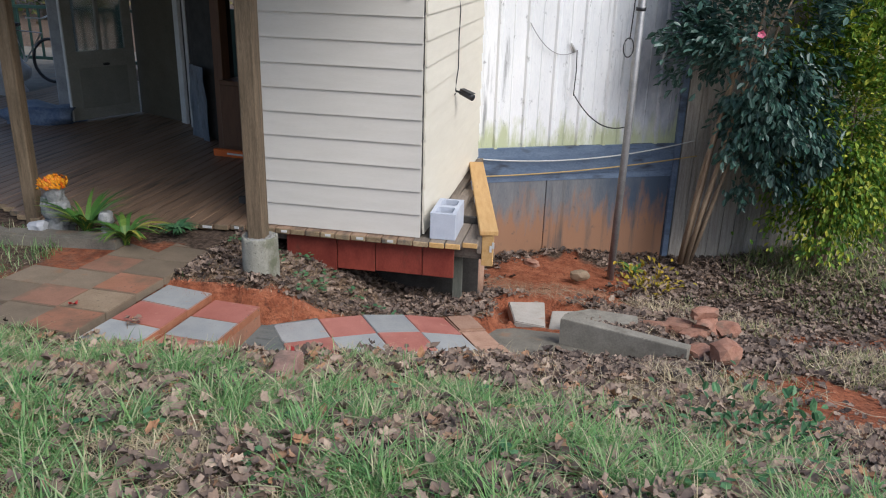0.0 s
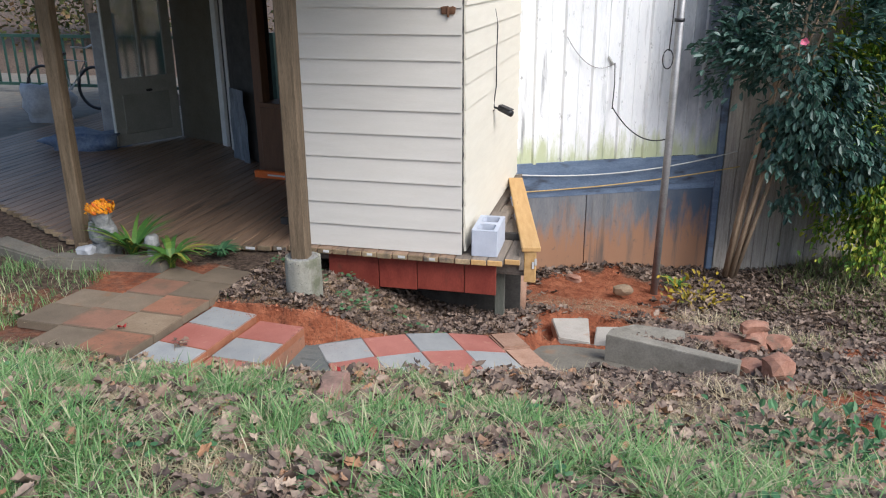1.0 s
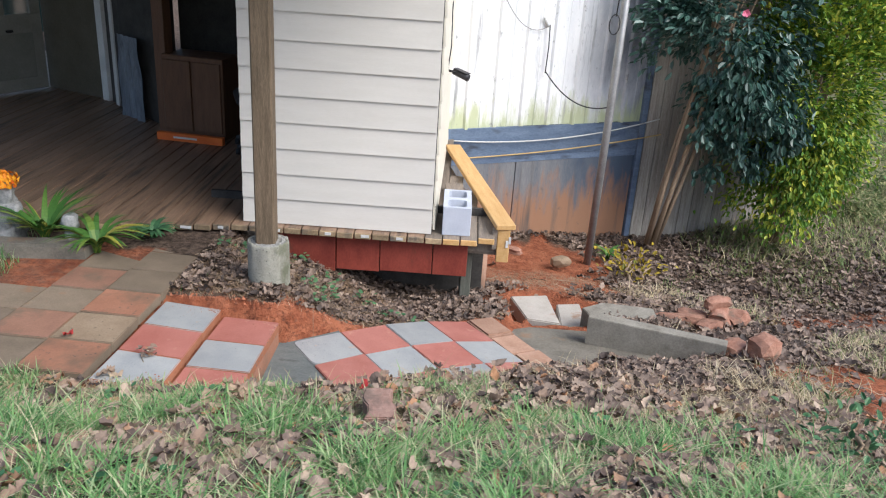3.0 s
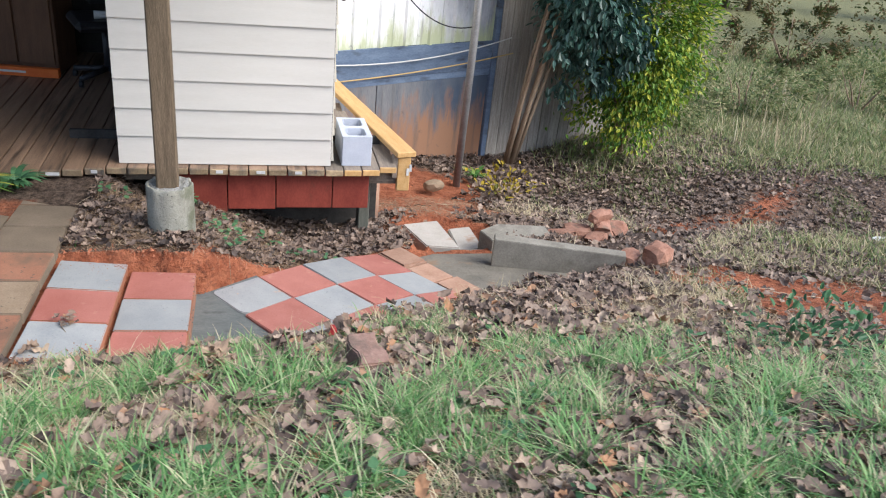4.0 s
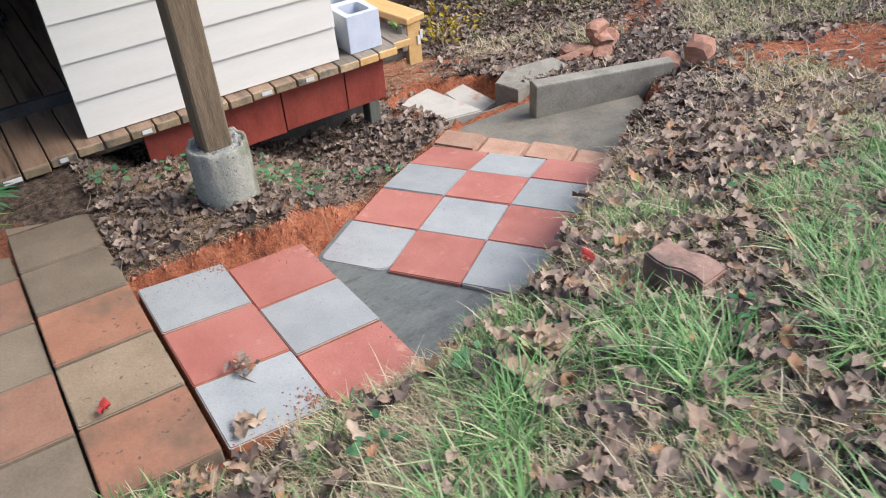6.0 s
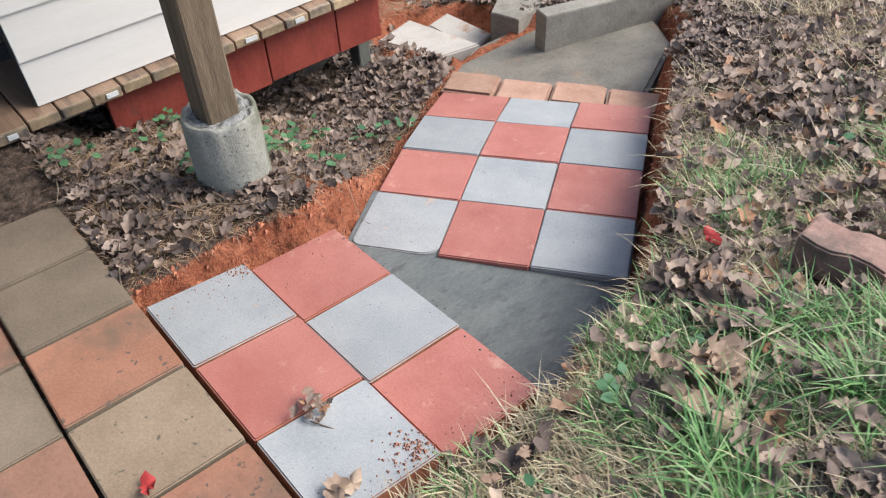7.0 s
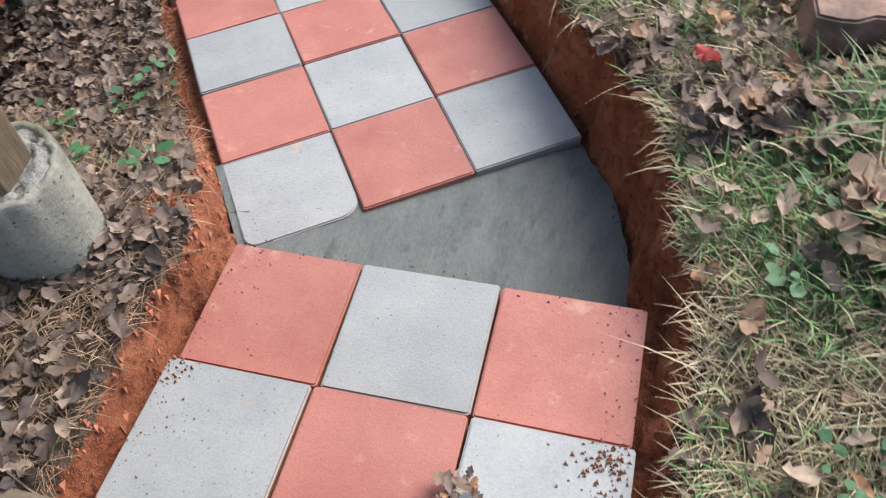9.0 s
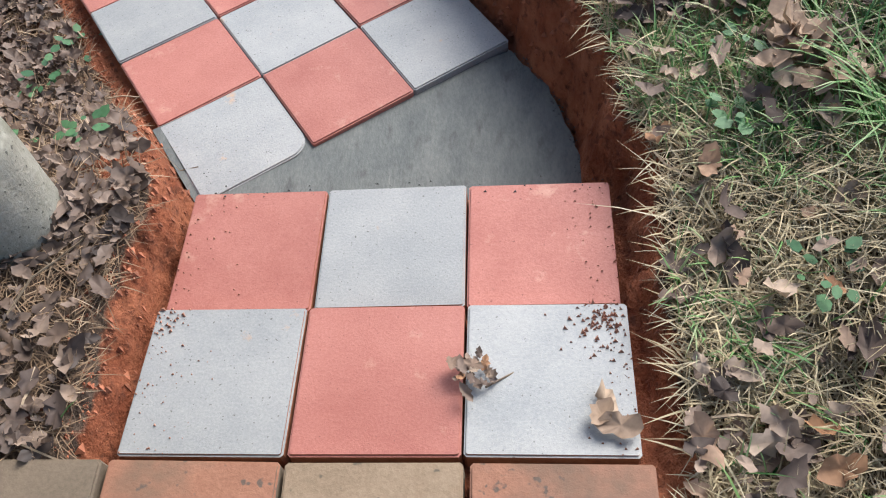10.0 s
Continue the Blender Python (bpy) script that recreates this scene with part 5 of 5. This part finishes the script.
branch_bush("dry_bush", (13.0, 22.0, ground_z(13.0, 22.0)), (0, 0, 0.9, 2.2, 1.4, 1.0), 3500, 0.12, M_WOODS, M_BARK, 5, 53, "brown thicket on the far slope")
branch_bush("yellow_seedling", (0.46, 8.62, -0.94), (0, 0, 0.12, 0.24, 0.18, 0.09), 120, 0.06, M_YELLOWLEAF, M_BARK, 3, 31, "low seedling with yellowing leaves")
branch_bush("dark_shrub", (0.60, 4.55, ground_z(0.60, 4.55)), (0, 0, 0.13, 0.30, 0.18, 0.10), 260, 0.05, M_WEED, M_BARK, 4, 37, "low spreading green weed in the grass")
strap_plant("fern", (0.30, 9.15, -0.98), 22, 0.30, 9, "small green fern at the shed wall", M_STRAP, 1.0)


def scatter_weeds():
    rng = random.Random(77)
    V, F = [], []
    for k in range(70):
        if k < 22:
            x, y = rng.uniform(-2.75, -1.2), 5.90 + rng.random() ** 1.4 * 0.8
        else:
            x, y = rng.uniform(-3.2, 1.6), rng.uniform(3.2, 4.7)
        if on_path(np.array([x]), np.array([y]), 0.16 if k >= 22 else 0.06)[0]:
            continue
        base_p = Vector((x, y, ground_z(x, y)))
        for q in range(rng.randrange(8, 20)):
            a, r = rng.uniform(0, 6.28), rng.uniform(0.01, 0.07)
            p = base_p + Vector((r * math.cos(a), r * math.sin(a), rng.uniform(0.02, 0.07)))
            d = Vector((math.cos(a), math.sin(a), rng.uniform(-0.3, 0.4))).normalized()
            w = Vector((-math.sin(a), math.cos(a), rng.uniform(-0.3, 0.3)))
            l = rng.uniform(0.02, 0.045)
            i = len(V)
            V += [tuple(p), tuple(p + d * l * 0.3 + w * l * 0.34), tuple(p + d * l * 0.7 + w * l * 0.3), tuple(p + d * l), tuple(p + d * l * 0.7 - w * l * 0.3), tuple(p + d * l * 0.3 - w * l * 0.34)]
            F.append((i, i + 1, i + 2, i + 3, i + 4, i + 5))
    soup("weeds", V, F, M_WEED, label="small green weeds growing through the litter", category="weeds", kind="stuff")


# ---- grass, leaves, twigs ----


def on_path(X, Y, margin=0.0):
    d = np.minimum.reduce([hull_distance(X, Y, p) for p in (UPPER, LOWER, FAN, BASIN, PIT)])
    return d < margin


def blades(name, pts, lo, hi, width, mat, label, seed, lean=0.6):
    """Curved blades with four joints each, one mesh."""
    rng = np.random.default_rng(seed)
    n = len(pts)
    a = rng.uniform(0, 2 * np.pi, n)
    l = rng.uniform(lo, hi, n)
    w = width * rng.uniform(0.6, 1.3, n)
    bend = rng.uniform(0.25, 1.0, n) * lean
    dx, dy = np.cos(a), np.sin(a)
    V = np.zeros((n, 7, 3))
    for q, u in enumerate((0.0, 0.4, 0.75, 1.0)):
        out = l * bend * (0.35 * u + 0.65 * u * u)
        up = l * (u - 0.45 * bend * u * u)
        cx, cy, cz = pts[:, 0] + dx * out, pts[:, 1] + dy * out, pts[:, 2] + up - 0.006
        ww = w * (1.0, 0.85, 0.55, 0.0)[q]
        if q < 3:
            V[:, 2 * q] = np.stack([cx - dy * ww, cy + dx * ww, cz], -1)
            V[:, 2 * q + 1] = np.stack([cx + dy * ww, cy - dx * ww, cz], -1)
        else:
            V[:, 6] = np.stack([cx, cy, cz], -1)
    k = np.arange(n)[:, None] * 7
    quads = np.concatenate([k + np.array([0, 1, 3, 2]), k + np.array([2, 3, 5, 4])])
    tris = k + np.array([4, 5, 6])
    return soup(name, V.reshape(-1, 3).tolist(), quads.tolist() + tris.tolist(), mat, label=label, category="grass", kind="stuff")


def sow(n, x0, x1, y0, y1, keep, seed, margin=0.07):
    rng = np.random.default_rng(seed)
    X, Y = rng.uniform(x0, x1, n), rng.uniform(y0, y1, n)
    p = keep(X, Y)
    ok = (rng.random(n) < p) & ~on_path(X, Y, margin) & ~((X < -1.3) & (Y > 7.2)) & ~((X < -2.78) & (X > -3.75) & (Y > 4.72) & (Y < 6.7)) & ~((X < -2.75) & (Y > 6.3)) & (np.hypot(X + 1.455, Y - 4.40) > 0.125)
    X, Y = X[ok], Y[ok]
    return np.stack([X, Y, ground(X, Y)[0]], -1)


def tufts(X, Y):
    return smooth(0.0, 0.45, wobble(X, Y, 4.6, 3) + 0.5 * wobble(X, Y, 13, 1) + 0.02)


def bank(X, Y):
    """Where the mown bank lies: the near side of the path."""
    return smooth(5.2, 4.5, Y + 0.28 * np.clip(X + 0.6, 0, 9)) * smooth(1.8, 0.4, X)


def build_grass():
    near = lambda X, Y: bank(X, Y) * (0.04 + 0.96 * tufts(X, Y)) * (1 - 0.9 * ground(X, Y)[1])
    straw = lambda X, Y: smooth(5.9, 5.0, Y + 0.28 * np.clip(X + 0.6, 0, 9)) * (0.60 + 0.4 * tufts(X + 3, Y)) * (1 - 0.9 * ground(X, Y)[1])
    blades("grass", sow(170000, -3.3, 0.9, 2.6, 5.1, near, 1, 0.06), 0.03, 0.11, 0.0022, M_GRASS, "green tufted grass on the bank", 2, 1.2)
    blades("grass", sow(80000, -6.5, 2.2, 0.8, 5.1, near, 13, 0.1), 0.05, 0.15, 0.003, M_GRASS, "green tufted grass on the bank", 14, 0.9)
    rng = np.random.default_rng(61)
    C = sow(1150, -4.2, 1.2, 2.2, 4.6, lambda X, Y: bank(X, Y) * (0.05 + 0.85 * tufts(X, Y)) * smooth(4.75, 4.1, Y), 62, 0.16)
    P = np.repeat(C, 60, axis=0)
    P[:, :2] += rng.normal(0, 0.032, (len(P), 2))
    blades("grass_tufts", P, 0.06, 0.21, 0.0029, M_GRASS, "long arching green grass tufts on the bank", 63, 1.5)
    blades("dry_grass", sow(95000, -3.3, 0.9, 3.0, 5.5, straw, 3, 0.10), 0.025, 0.085, 0.0018, M_STRAW, "dry straw-coloured grass on the bank", 4, 2.1)
    blades("dry_grass", sow(42000, -3.0, 0.4, 4.1, 5.3, straw, 73, 0.055), 0.015, 0.045, 0.0015, M_STRAW, "short dry grass along the edge of the path", 74, 1.8)
    blades("dry_grass", sow(75000, -3.1, -0.7, 3.7, 4.8, straw, 77, 0.06), 0.025, 0.075, 0.0020, M_STRAW, "pale matted straw in the grass", 78, 1.7)
    blades("dry_grass", sow(45000, -6.5, 2.5, 0.8, 5.6, straw, 15), 0.05, 0.15, 0.0018, M_STRAW, "dry straw-coloured grass on the bank", 16, 1.7)
    blades("grass", sow(30000, -6.5, -2.6, 4.0, 6.5, lambda X, Y: smooth(-2.6, -4.0, X) * (0.2 + tufts(X, Y)), 5), 0.05, 0.14, 0.0024, M_GRASS, "green grass beside the old pavers", 6, 0.9)
    far = lambda X, Y: turf_cover(X, Y) * (0.30 + 0.70 * smooth(-0.5, 0.5, wobble(X, Y, 1.1, 6))) * (1 - 0.9 * ground(X, Y)[1])
    blades("field_grass", sow(170000, 1.2, 10.0, 6.0, 16.0, far, 7), 0.06, 0.20, 0.006, M_FIELD, "rough green field grass on the slope", 8, 1.1)
    blades("field_grass", sow(50000, 7.0, 18.0, 9.0, 26.0, far, 75), 0.10, 0.30, 0.013, M_FIELD, "rough green field grass far up the slope", 76, 1.0)
    blades("field_straw", sow(60000, 1.2, 14.0, 6.0, 22.0, far, 9), 0.06, 0.24, 0.004, M_STRAW, "dry field grass and weed stalks on the slope", 10, 1.0)
    blades("weed_stalks", sow(6000, 3.4, 16.0, 10.6, 26.0, lambda X, Y: smooth(0.0, 0.6, wobble(X, Y, 0.9, 2)), 17), 0.3, 0.8, 0.005, M_STRAW, "tall dry weed stalks on the far slope", 18, 0.35)
    thin = lambda X, Y: smooth(0.0, 0.6, wobble(X, Y, 2.3, 5) + 0.4 * wobble(X, Y, 7, 2)) * (1 - 0.9 * ground(X, Y)[1])
    blades("field_grass", sow(26000, 0.7, 5.0, 5.2, 9.6, thin, 81, 0.1), 0.04, 0.13, 0.0034, M_FIELD, "thin green grass in the leaf litter", 82, 1.2)
    blades("dry_grass", sow(24000, 0.2, 4.0, 4.9, 8.4, thin, 83, 0.1), 0.05, 0.16, 0.0022, M_STRAW, "dry straw in the leaf litter", 84, 1.5)
    blades("pine_straw", sow(40000, -2.85, 1.0, 5.1, 8.5, lambda X, Y: 0.75 + 0 * X, 11, 0.075), 0.02, 0.06, 0.0012, M_NEEDLE, "fallen pine needles and straw", 12, 2.4)
    blades("pine_straw", sow(26000, -2.85, -0.9, 5.45, 6.75, lambda X, Y: (0.45 + 0.55 * smooth(-0.3, 0.4, wobble(X, Y, 5, 4))) * (1 - 0.8 * ground(X, Y)[1]), 71, 0.06), 0.025, 0.07, 0.0015, M_NEEDLE, "fallen pine needles and straw", 72, 2.1)


build_grass()
scatter_weeds()


def leaf_litter(name, pts, lo, hi, mat, label, seed, lift=0.02):
    """Dead leaves, lobed and curled, lying every way; one mesh."""
    rng = np.random.default_rng(seed)
    n = len(pts)
    half = [(0.12, -0.42), (0.22, -0.33), (0.22, -0.18), (0.30, -0.06), (0.235, 0.08), (0.255, 0.22), (0.15, 0.36)]
    out = np.array([(0.0, -0.55)] + half + [(0.0, 0.52)] + [(-a, b) for a, b in reversed(half)])
    m = len(out)
    s = rng.uniform(lo, hi, n)
    yaw, tilt, roll = rng.uniform(0, 2 * np.pi, n), rng.normal(0, 0.26, n), rng.normal(0, 0.26, n)
    curl = rng.uniform(-0.2, 1.1, n)
    V = np.zeros((n, m + 1, 3))
    jit = rng.normal(0, 0.035, (n, m, 2))
    q = (out[None] + jit) * s[:, None, None]
    r2 = (q ** 2).sum(-1) / np.maximum(s[:, None], 1e-6)
    fold = rng.uniform(-0.3, 0.9, n)
    zz = curl[:, None] * r2 + fold[:, None] * np.abs(q[..., 0]) + rng.normal(0, 0.085, (n, m)) * s[:, None]
    V[:, :m, 0], V[:, :m, 1], V[:, :m, 2] = q[..., 0], q[..., 1], zz
    ca, sa = np.cos(tilt)[:, None], np.sin(tilt)[:, None]
    y, z = V[..., 1] * ca - V[..., 2] * sa, V[..., 1] * sa + V[..., 2] * ca
    ca, sa = np.cos(roll)[:, None], np.sin(roll)[:, None]
    x, z = V[..., 0] * ca + z * sa, -V[..., 0] * sa + z * ca
    ca, sa = np.cos(yaw)[:, None], np.sin(yaw)[:, None]
    V = np.stack([x * ca - y * sa + pts[:, 0:1], x * sa + y * ca + pts[:, 1:2], z + pts[:, 2:3] + 0.012 + lift * rng.random(n)[:, None]], -1)
    k = np.arange(n)[:, None] * (m + 1)
    tris = np.concatenate([k + np.array([m, j, (j + 1) % m]) for j in range(m)])
    ob = soup(name, V.reshape(-1, 3).tolist(), tris.tolist(), mat, label=label, category="leaves", kind="stuff")
    ob.data.polygons.foreach_set("use_smooth", [True] * len(ob.data.polygons))
    return ob


def build_litter():
    leaf_litter("fallen_leaves", sow(27000, -3.4, 1.6, 2.4, 5.4, lambda X, Y: (1 - 0.5 * smooth(-1.9, -2.3, X)) * (0.19 + 0.62 * (1 - tufts(X, Y)) * smooth(-0.5, 0.5, wobble(X, Y, 3.1, 8))) * (1 - 0.8 * ground(X, Y)[1]), 21, 0.055), 0.024, 0.085, M_LEAVES, "curled brown dead leaves lying in the grass", 22, 0.055)
    leaf_litter("fallen_leaves", sow(8000, -6.5, 2.6, 0.6, 5.4, lambda X, Y: 0.15 + 0.7 * smooth(-0.2, 0.6, wobble(X, Y, 3.1, 8)), 27, 0.05), 0.03, 0.09, M_LEAVES, "curled brown dead leaves lying in the grass", 28, 0.04)
    leaf_litter("fallen_leaves", sow(15500, -2.8, 0.3, 5.4, 7.6, lambda X, Y: (0.25 + 0.65 * smooth(-0.3, 0.5, wobble(X, Y, 3.7, 5))) * (1 - 0.85 * ground(X, Y)[1]), 23, 0.06), 0.018, 0.070, M_DARKLEAF, "brown dead leaves on the soil by the porch", 24)
    leaf_litter("fallen_leaves", sow(31000, -1.2, 8.0, 5.6, 12.0, lambda X, Y: (1 - 0.92 * ground(X, Y)[1]) * smooth(7.5, 3.5, X) * smooth(11.5, 9.6, Y - 0.2 * X), 25, 0.03), 0.028, 0.095, M_DARKLEAF, "deep brown leaf litter under the bushes", 26)
    # what lies on the pavers
    rng = np.random.default_rng(31)
    P = np.stack([rng.normal(-2.62, 0.022, 22), rng.normal(5.03, 0.022, 22), 0.028 + 0.014 * rng.random(22)], -1)
    leaf_litter("leaf_clump", P, 0.016, 0.042, M_LEAVES, "clump of crumpled grey-brown leaves lying on the pavers", 33)
    P = np.array([(-2.70, 4.80, 0.052), (-2.72, 4.77, 0.057), (-2.67, 4.79, 0.05)])
    leaf_litter("oak_leaf", P, 0.06, 0.085, M_PALELEAF, "dry lobed leaves lying on a grey paver", 34)
    P = np.array([(-1.55, 4.70, ground_z(-1.55, 4.70) + 0.05), (-3.01, 5.06, 0.088)])
    leaf_litter("red_leaf", P, 0.06, 0.07, M_REDLEAF, "red leaves fallen on the grass and the old pavers", 35)
    P = np.stack([rng.normal(-2.02, 0.05, 26), rng.normal(4.38, 0.05, 26), ground_z(-2.02, 4.38) + 0.03 + 0.04 * rng.random(26)], -1)
    leaf_litter("leaf_heap", P, 0.06, 0.11, M_PALELEAF, "heap of large pale dead leaves on the grass", 36)
    twig = mesh_object("twig", tube(bmesh.new(), [(-2.645, 5.0, 0.05), (-2.60, 4.93, 0.038), (-2.57, 4.86, 0.042)], 0.0022, 6, 0.5), M_TWIG)
    tagged(twig, label="thin dry twig lying on a grey paver", category="twig")
    V, F = [], []

    def crumb(x, y, z, r):
        i = len(V)
        for d in ((1, 0, -0.4), (-0.5, 0.87, -0.4), (-0.5, -0.87, -0.4), (0, 0, 1)):
            V.append((x + r * d[0] * rng.uniform(0.6, 1.4), y + r * d[1] * rng.uniform(0.6, 1.4), z + 0.4 * r + r * d[2] * 0.8))
        F.extend([(i, i + 1, i + 3), (i + 1, i + 2, i + 3), (i + 2, i, i + 3)])
    for k in range(150):      # clay on the corner of the grey paver
        x, y = rng.normal(-2.50, 0.035), rng.normal(4.775, 0.03)
        if y > 4.74 and x < -2.465:
            crumb(x, y, upper_z(x, y), rng.uniform(0.0015, 0.006))
    for k in range(70):
        x, y = rng.normal(-2.49, 0.03), rng.normal(5.64, 0.03)
        if y < 5.655 and x < -2.465:
            crumb(x, y, upper_z(x, y), rng.uniform(0.0015, 0.005))
    for k in range(200):
        x, y = rng.uniform(-2.77, -2.15), 4.735 + abs(rng.normal(0, 0.05)) if rng.random() < 0.5 else 5.655 - abs(rng.normal(0, 0.06))
        crumb(x, y, upper_z(x, y) if x < -2.46 else upper1_z(x, y), rng.uniform(0.001, 0.0035))
    soup("soil_crumbs", V, F, M_CRUMB, label="small crumbs of red clay on the pavers", category="soil", kind="stuff")
    V.clear(), F.clear()
    for k in range(240):
        e = rng.integers(0, len(FAN))
        (x0, y0), (x1, y1) = FAN[e], FAN[(e + 1) % len(FAN)]
        u = rng.random()
        x, y = x0 + (x1 - x0) * u + rng.normal(0, 0.010), y0 + (y1 - y0) * u + rng.normal(0, 0.010)
        crumb(x, y, -0.203 + 0.02 * (5.2 - y) if e != len(FAN) - 1 else upper1_z(x, y) - 0.002, rng.uniform(0.0012, 0.0045))
    soup("mortar_crumbs", V.copy(), F.copy(), M_MORTAR, label="dark crumbs of mortar along the paver edges", category="mortar", kind="stuff")


build_litter()


def build_clods():
    """Loose clods and crumbs of clay on the dug banks beside the path."""
    rng = np.random.default_rng(91)
    X, Y = rng.uniform(-2.9, -0.4, 42000), rng.uniform(4.5, 6.6, 42000)
    d = np.minimum.reduce([hull_distance(X, Y, p) for p in (UPPER, LOWER, FAN)])
    ok = (d > 0.012) & (d < 0.17) & (rng.random(42000) < smooth(0.17, 0.03, d)) & (X > -2.78)
    X, Y, d = X[ok], Y[ok], d[ok]
    Z = ground(X, Y)[0]
    V, F = [], []
    for x, y, z in zip(X, Y, Z):
        r = 0.0022 + 0.011 * rng.random() ** 4
        i = len(V)
        for q in ((1, 0, -0.3), (-0.5, 0.87, -0.3), (-0.5, -0.87, -0.3), (0.15, 0.1, 0.8)):
            V.append((x + r * q[0] * rng.uniform(0.6, 1.4), y + r * q[1] * rng.uniform(0.6, 1.4), z + r * q[2] * rng.uniform(0.7, 1.2)))
        F.extend([(i, i + 1, i + 3), (i + 1, i + 2, i + 3), (i + 2, i, i + 3)])
    soup("clay_clods", V, F, M_CLOD, label="loose clods of red clay on the dug banks", category="soil", kind="stuff")


build_clods()


def build_twigs():
    rng = random.Random(41)
    bm = bmesh.new()
    V, F = [], []
    for k in range(420):
        x, y = rng.uniform(-2.8, 1.6), rng.uniform(3.0, 8.2)
        if on_path(np.array([x]), np.array([y]), 0.03)[0] or (x < -1.3 and y > 6.6):
            continue
        a, l, r = rng.uniform(0, 6.28), rng.uniform(0.06, 0.32), rng.uniform(0.0012, 0.0035)
        c = rng.uniform(-0.5, 0.5)
        i = len(V)
        for q in range(5):
            u = q / 4 - 0.5
            px, py = x + l * u * math.cos(a) - c * l * u * u * math.sin(a), y + l * u * math.sin(a) + c * l * u * u * math.cos(a)
            pz = ground_z(px, py) + 0.02 + rng.uniform(0, 0.02)
            for j in range(3):
                b = j * 2.094
                V.append((px + r * math.cos(b) * -math.sin(a), py + r * math.cos(b) * math.cos(a), pz + r * math.sin(b)))
        for q in range(4):
            for j in range(3):
                F.append((i + 3 * q + j, i + 3 * q + (j + 1) % 3, i + 3 * q + 3 + (j + 1) % 3, i + 3 * q + 3 + j))
    bm.free()
    soup("twigs", V, F, M_TWIG, label="thin dry twigs lying on the ground", category="twigs", kind="stuff")


build_twigs()


# ---- woods far off ----


def build_woods():
    rng = random.Random(51)
    spots = [(-16 + rng.uniform(-4, 4), 20 + rng.uniform(-2, 8)) for k in range(7)] + [(rng.uniform(10, 40), rng.uniform(24, 46)) for k in range(16)] + [(rng.uniform(26, 44), rng.uniform(6, 24)) for k in range(8)]
    for k, (x, y) in enumerate(spots):
        h = rng.uniform(6, 10)
        root = base("tree", (x, y, ground_z(x, y) - 0.1), label="bare-trunked woodland tree with thin autumn leaves", category="tree", group="woods")
        part("trunk", tube(bmesh.new(), [(0, 0, 0), (0.1, 0.05, h * 0.3), (0.0, 0.2, h * 0.65), (0.2, 0.1, h)], rng.uniform(0.12, 0.22), 9, 0.25), M_DARKBARK, root)
        V, F = [], []
        for q in range(2600):
            a, r, z = rng.uniform(0, 6.28), rng.random() ** 0.6 * 2.2, rng.uniform(0.03, 1) * h
            p = Vector((r * math.cos(a), r * math.sin(a), z + 0.5 * math.sin(3 * a + z)))
            d = Vector((rng.gauss(0, 1), rng.gauss(0, 1), rng.gauss(0, 0.6))).normalized()
            s = d.cross(Vector((rng.random(), rng.random(), 1))).normalized()
            l = rng.uniform(0.09, 0.22)
            i = len(V)
            V += [tuple(p), tuple(p + d * l * 0.5 + s * l * 0.35), tuple(p + d * l), tuple(p + d * l * 0.5 - s * l * 0.35)]
            F.append((i, i + 1, i + 2, i + 3))
        c = soup("crown", V, F, M_WOODS)
        c.parent = root


build_woods()

rag = tagged(mesh_object("rag", lump(bmesh.new(), (0, 0, 0.03), (0.30, 0.12, 0.06), 3, 0.5, 3), M_WHITE), label="crumpled white rag lying in the field", category="rag")
rag.location = (4.42, 8.08, ground_z(4.42, 8.08))
bag = tagged(mesh_object("bag", lump(bmesh.new(), (0, 0, 0.10), (0.40, 0.28, 0.22), 5, 0.5, 3), M_BLUE), label="dark blue bag lying in the field", category="bag")
bag.location = (6.46, 8.41, ground_z(6.46, 8.41))
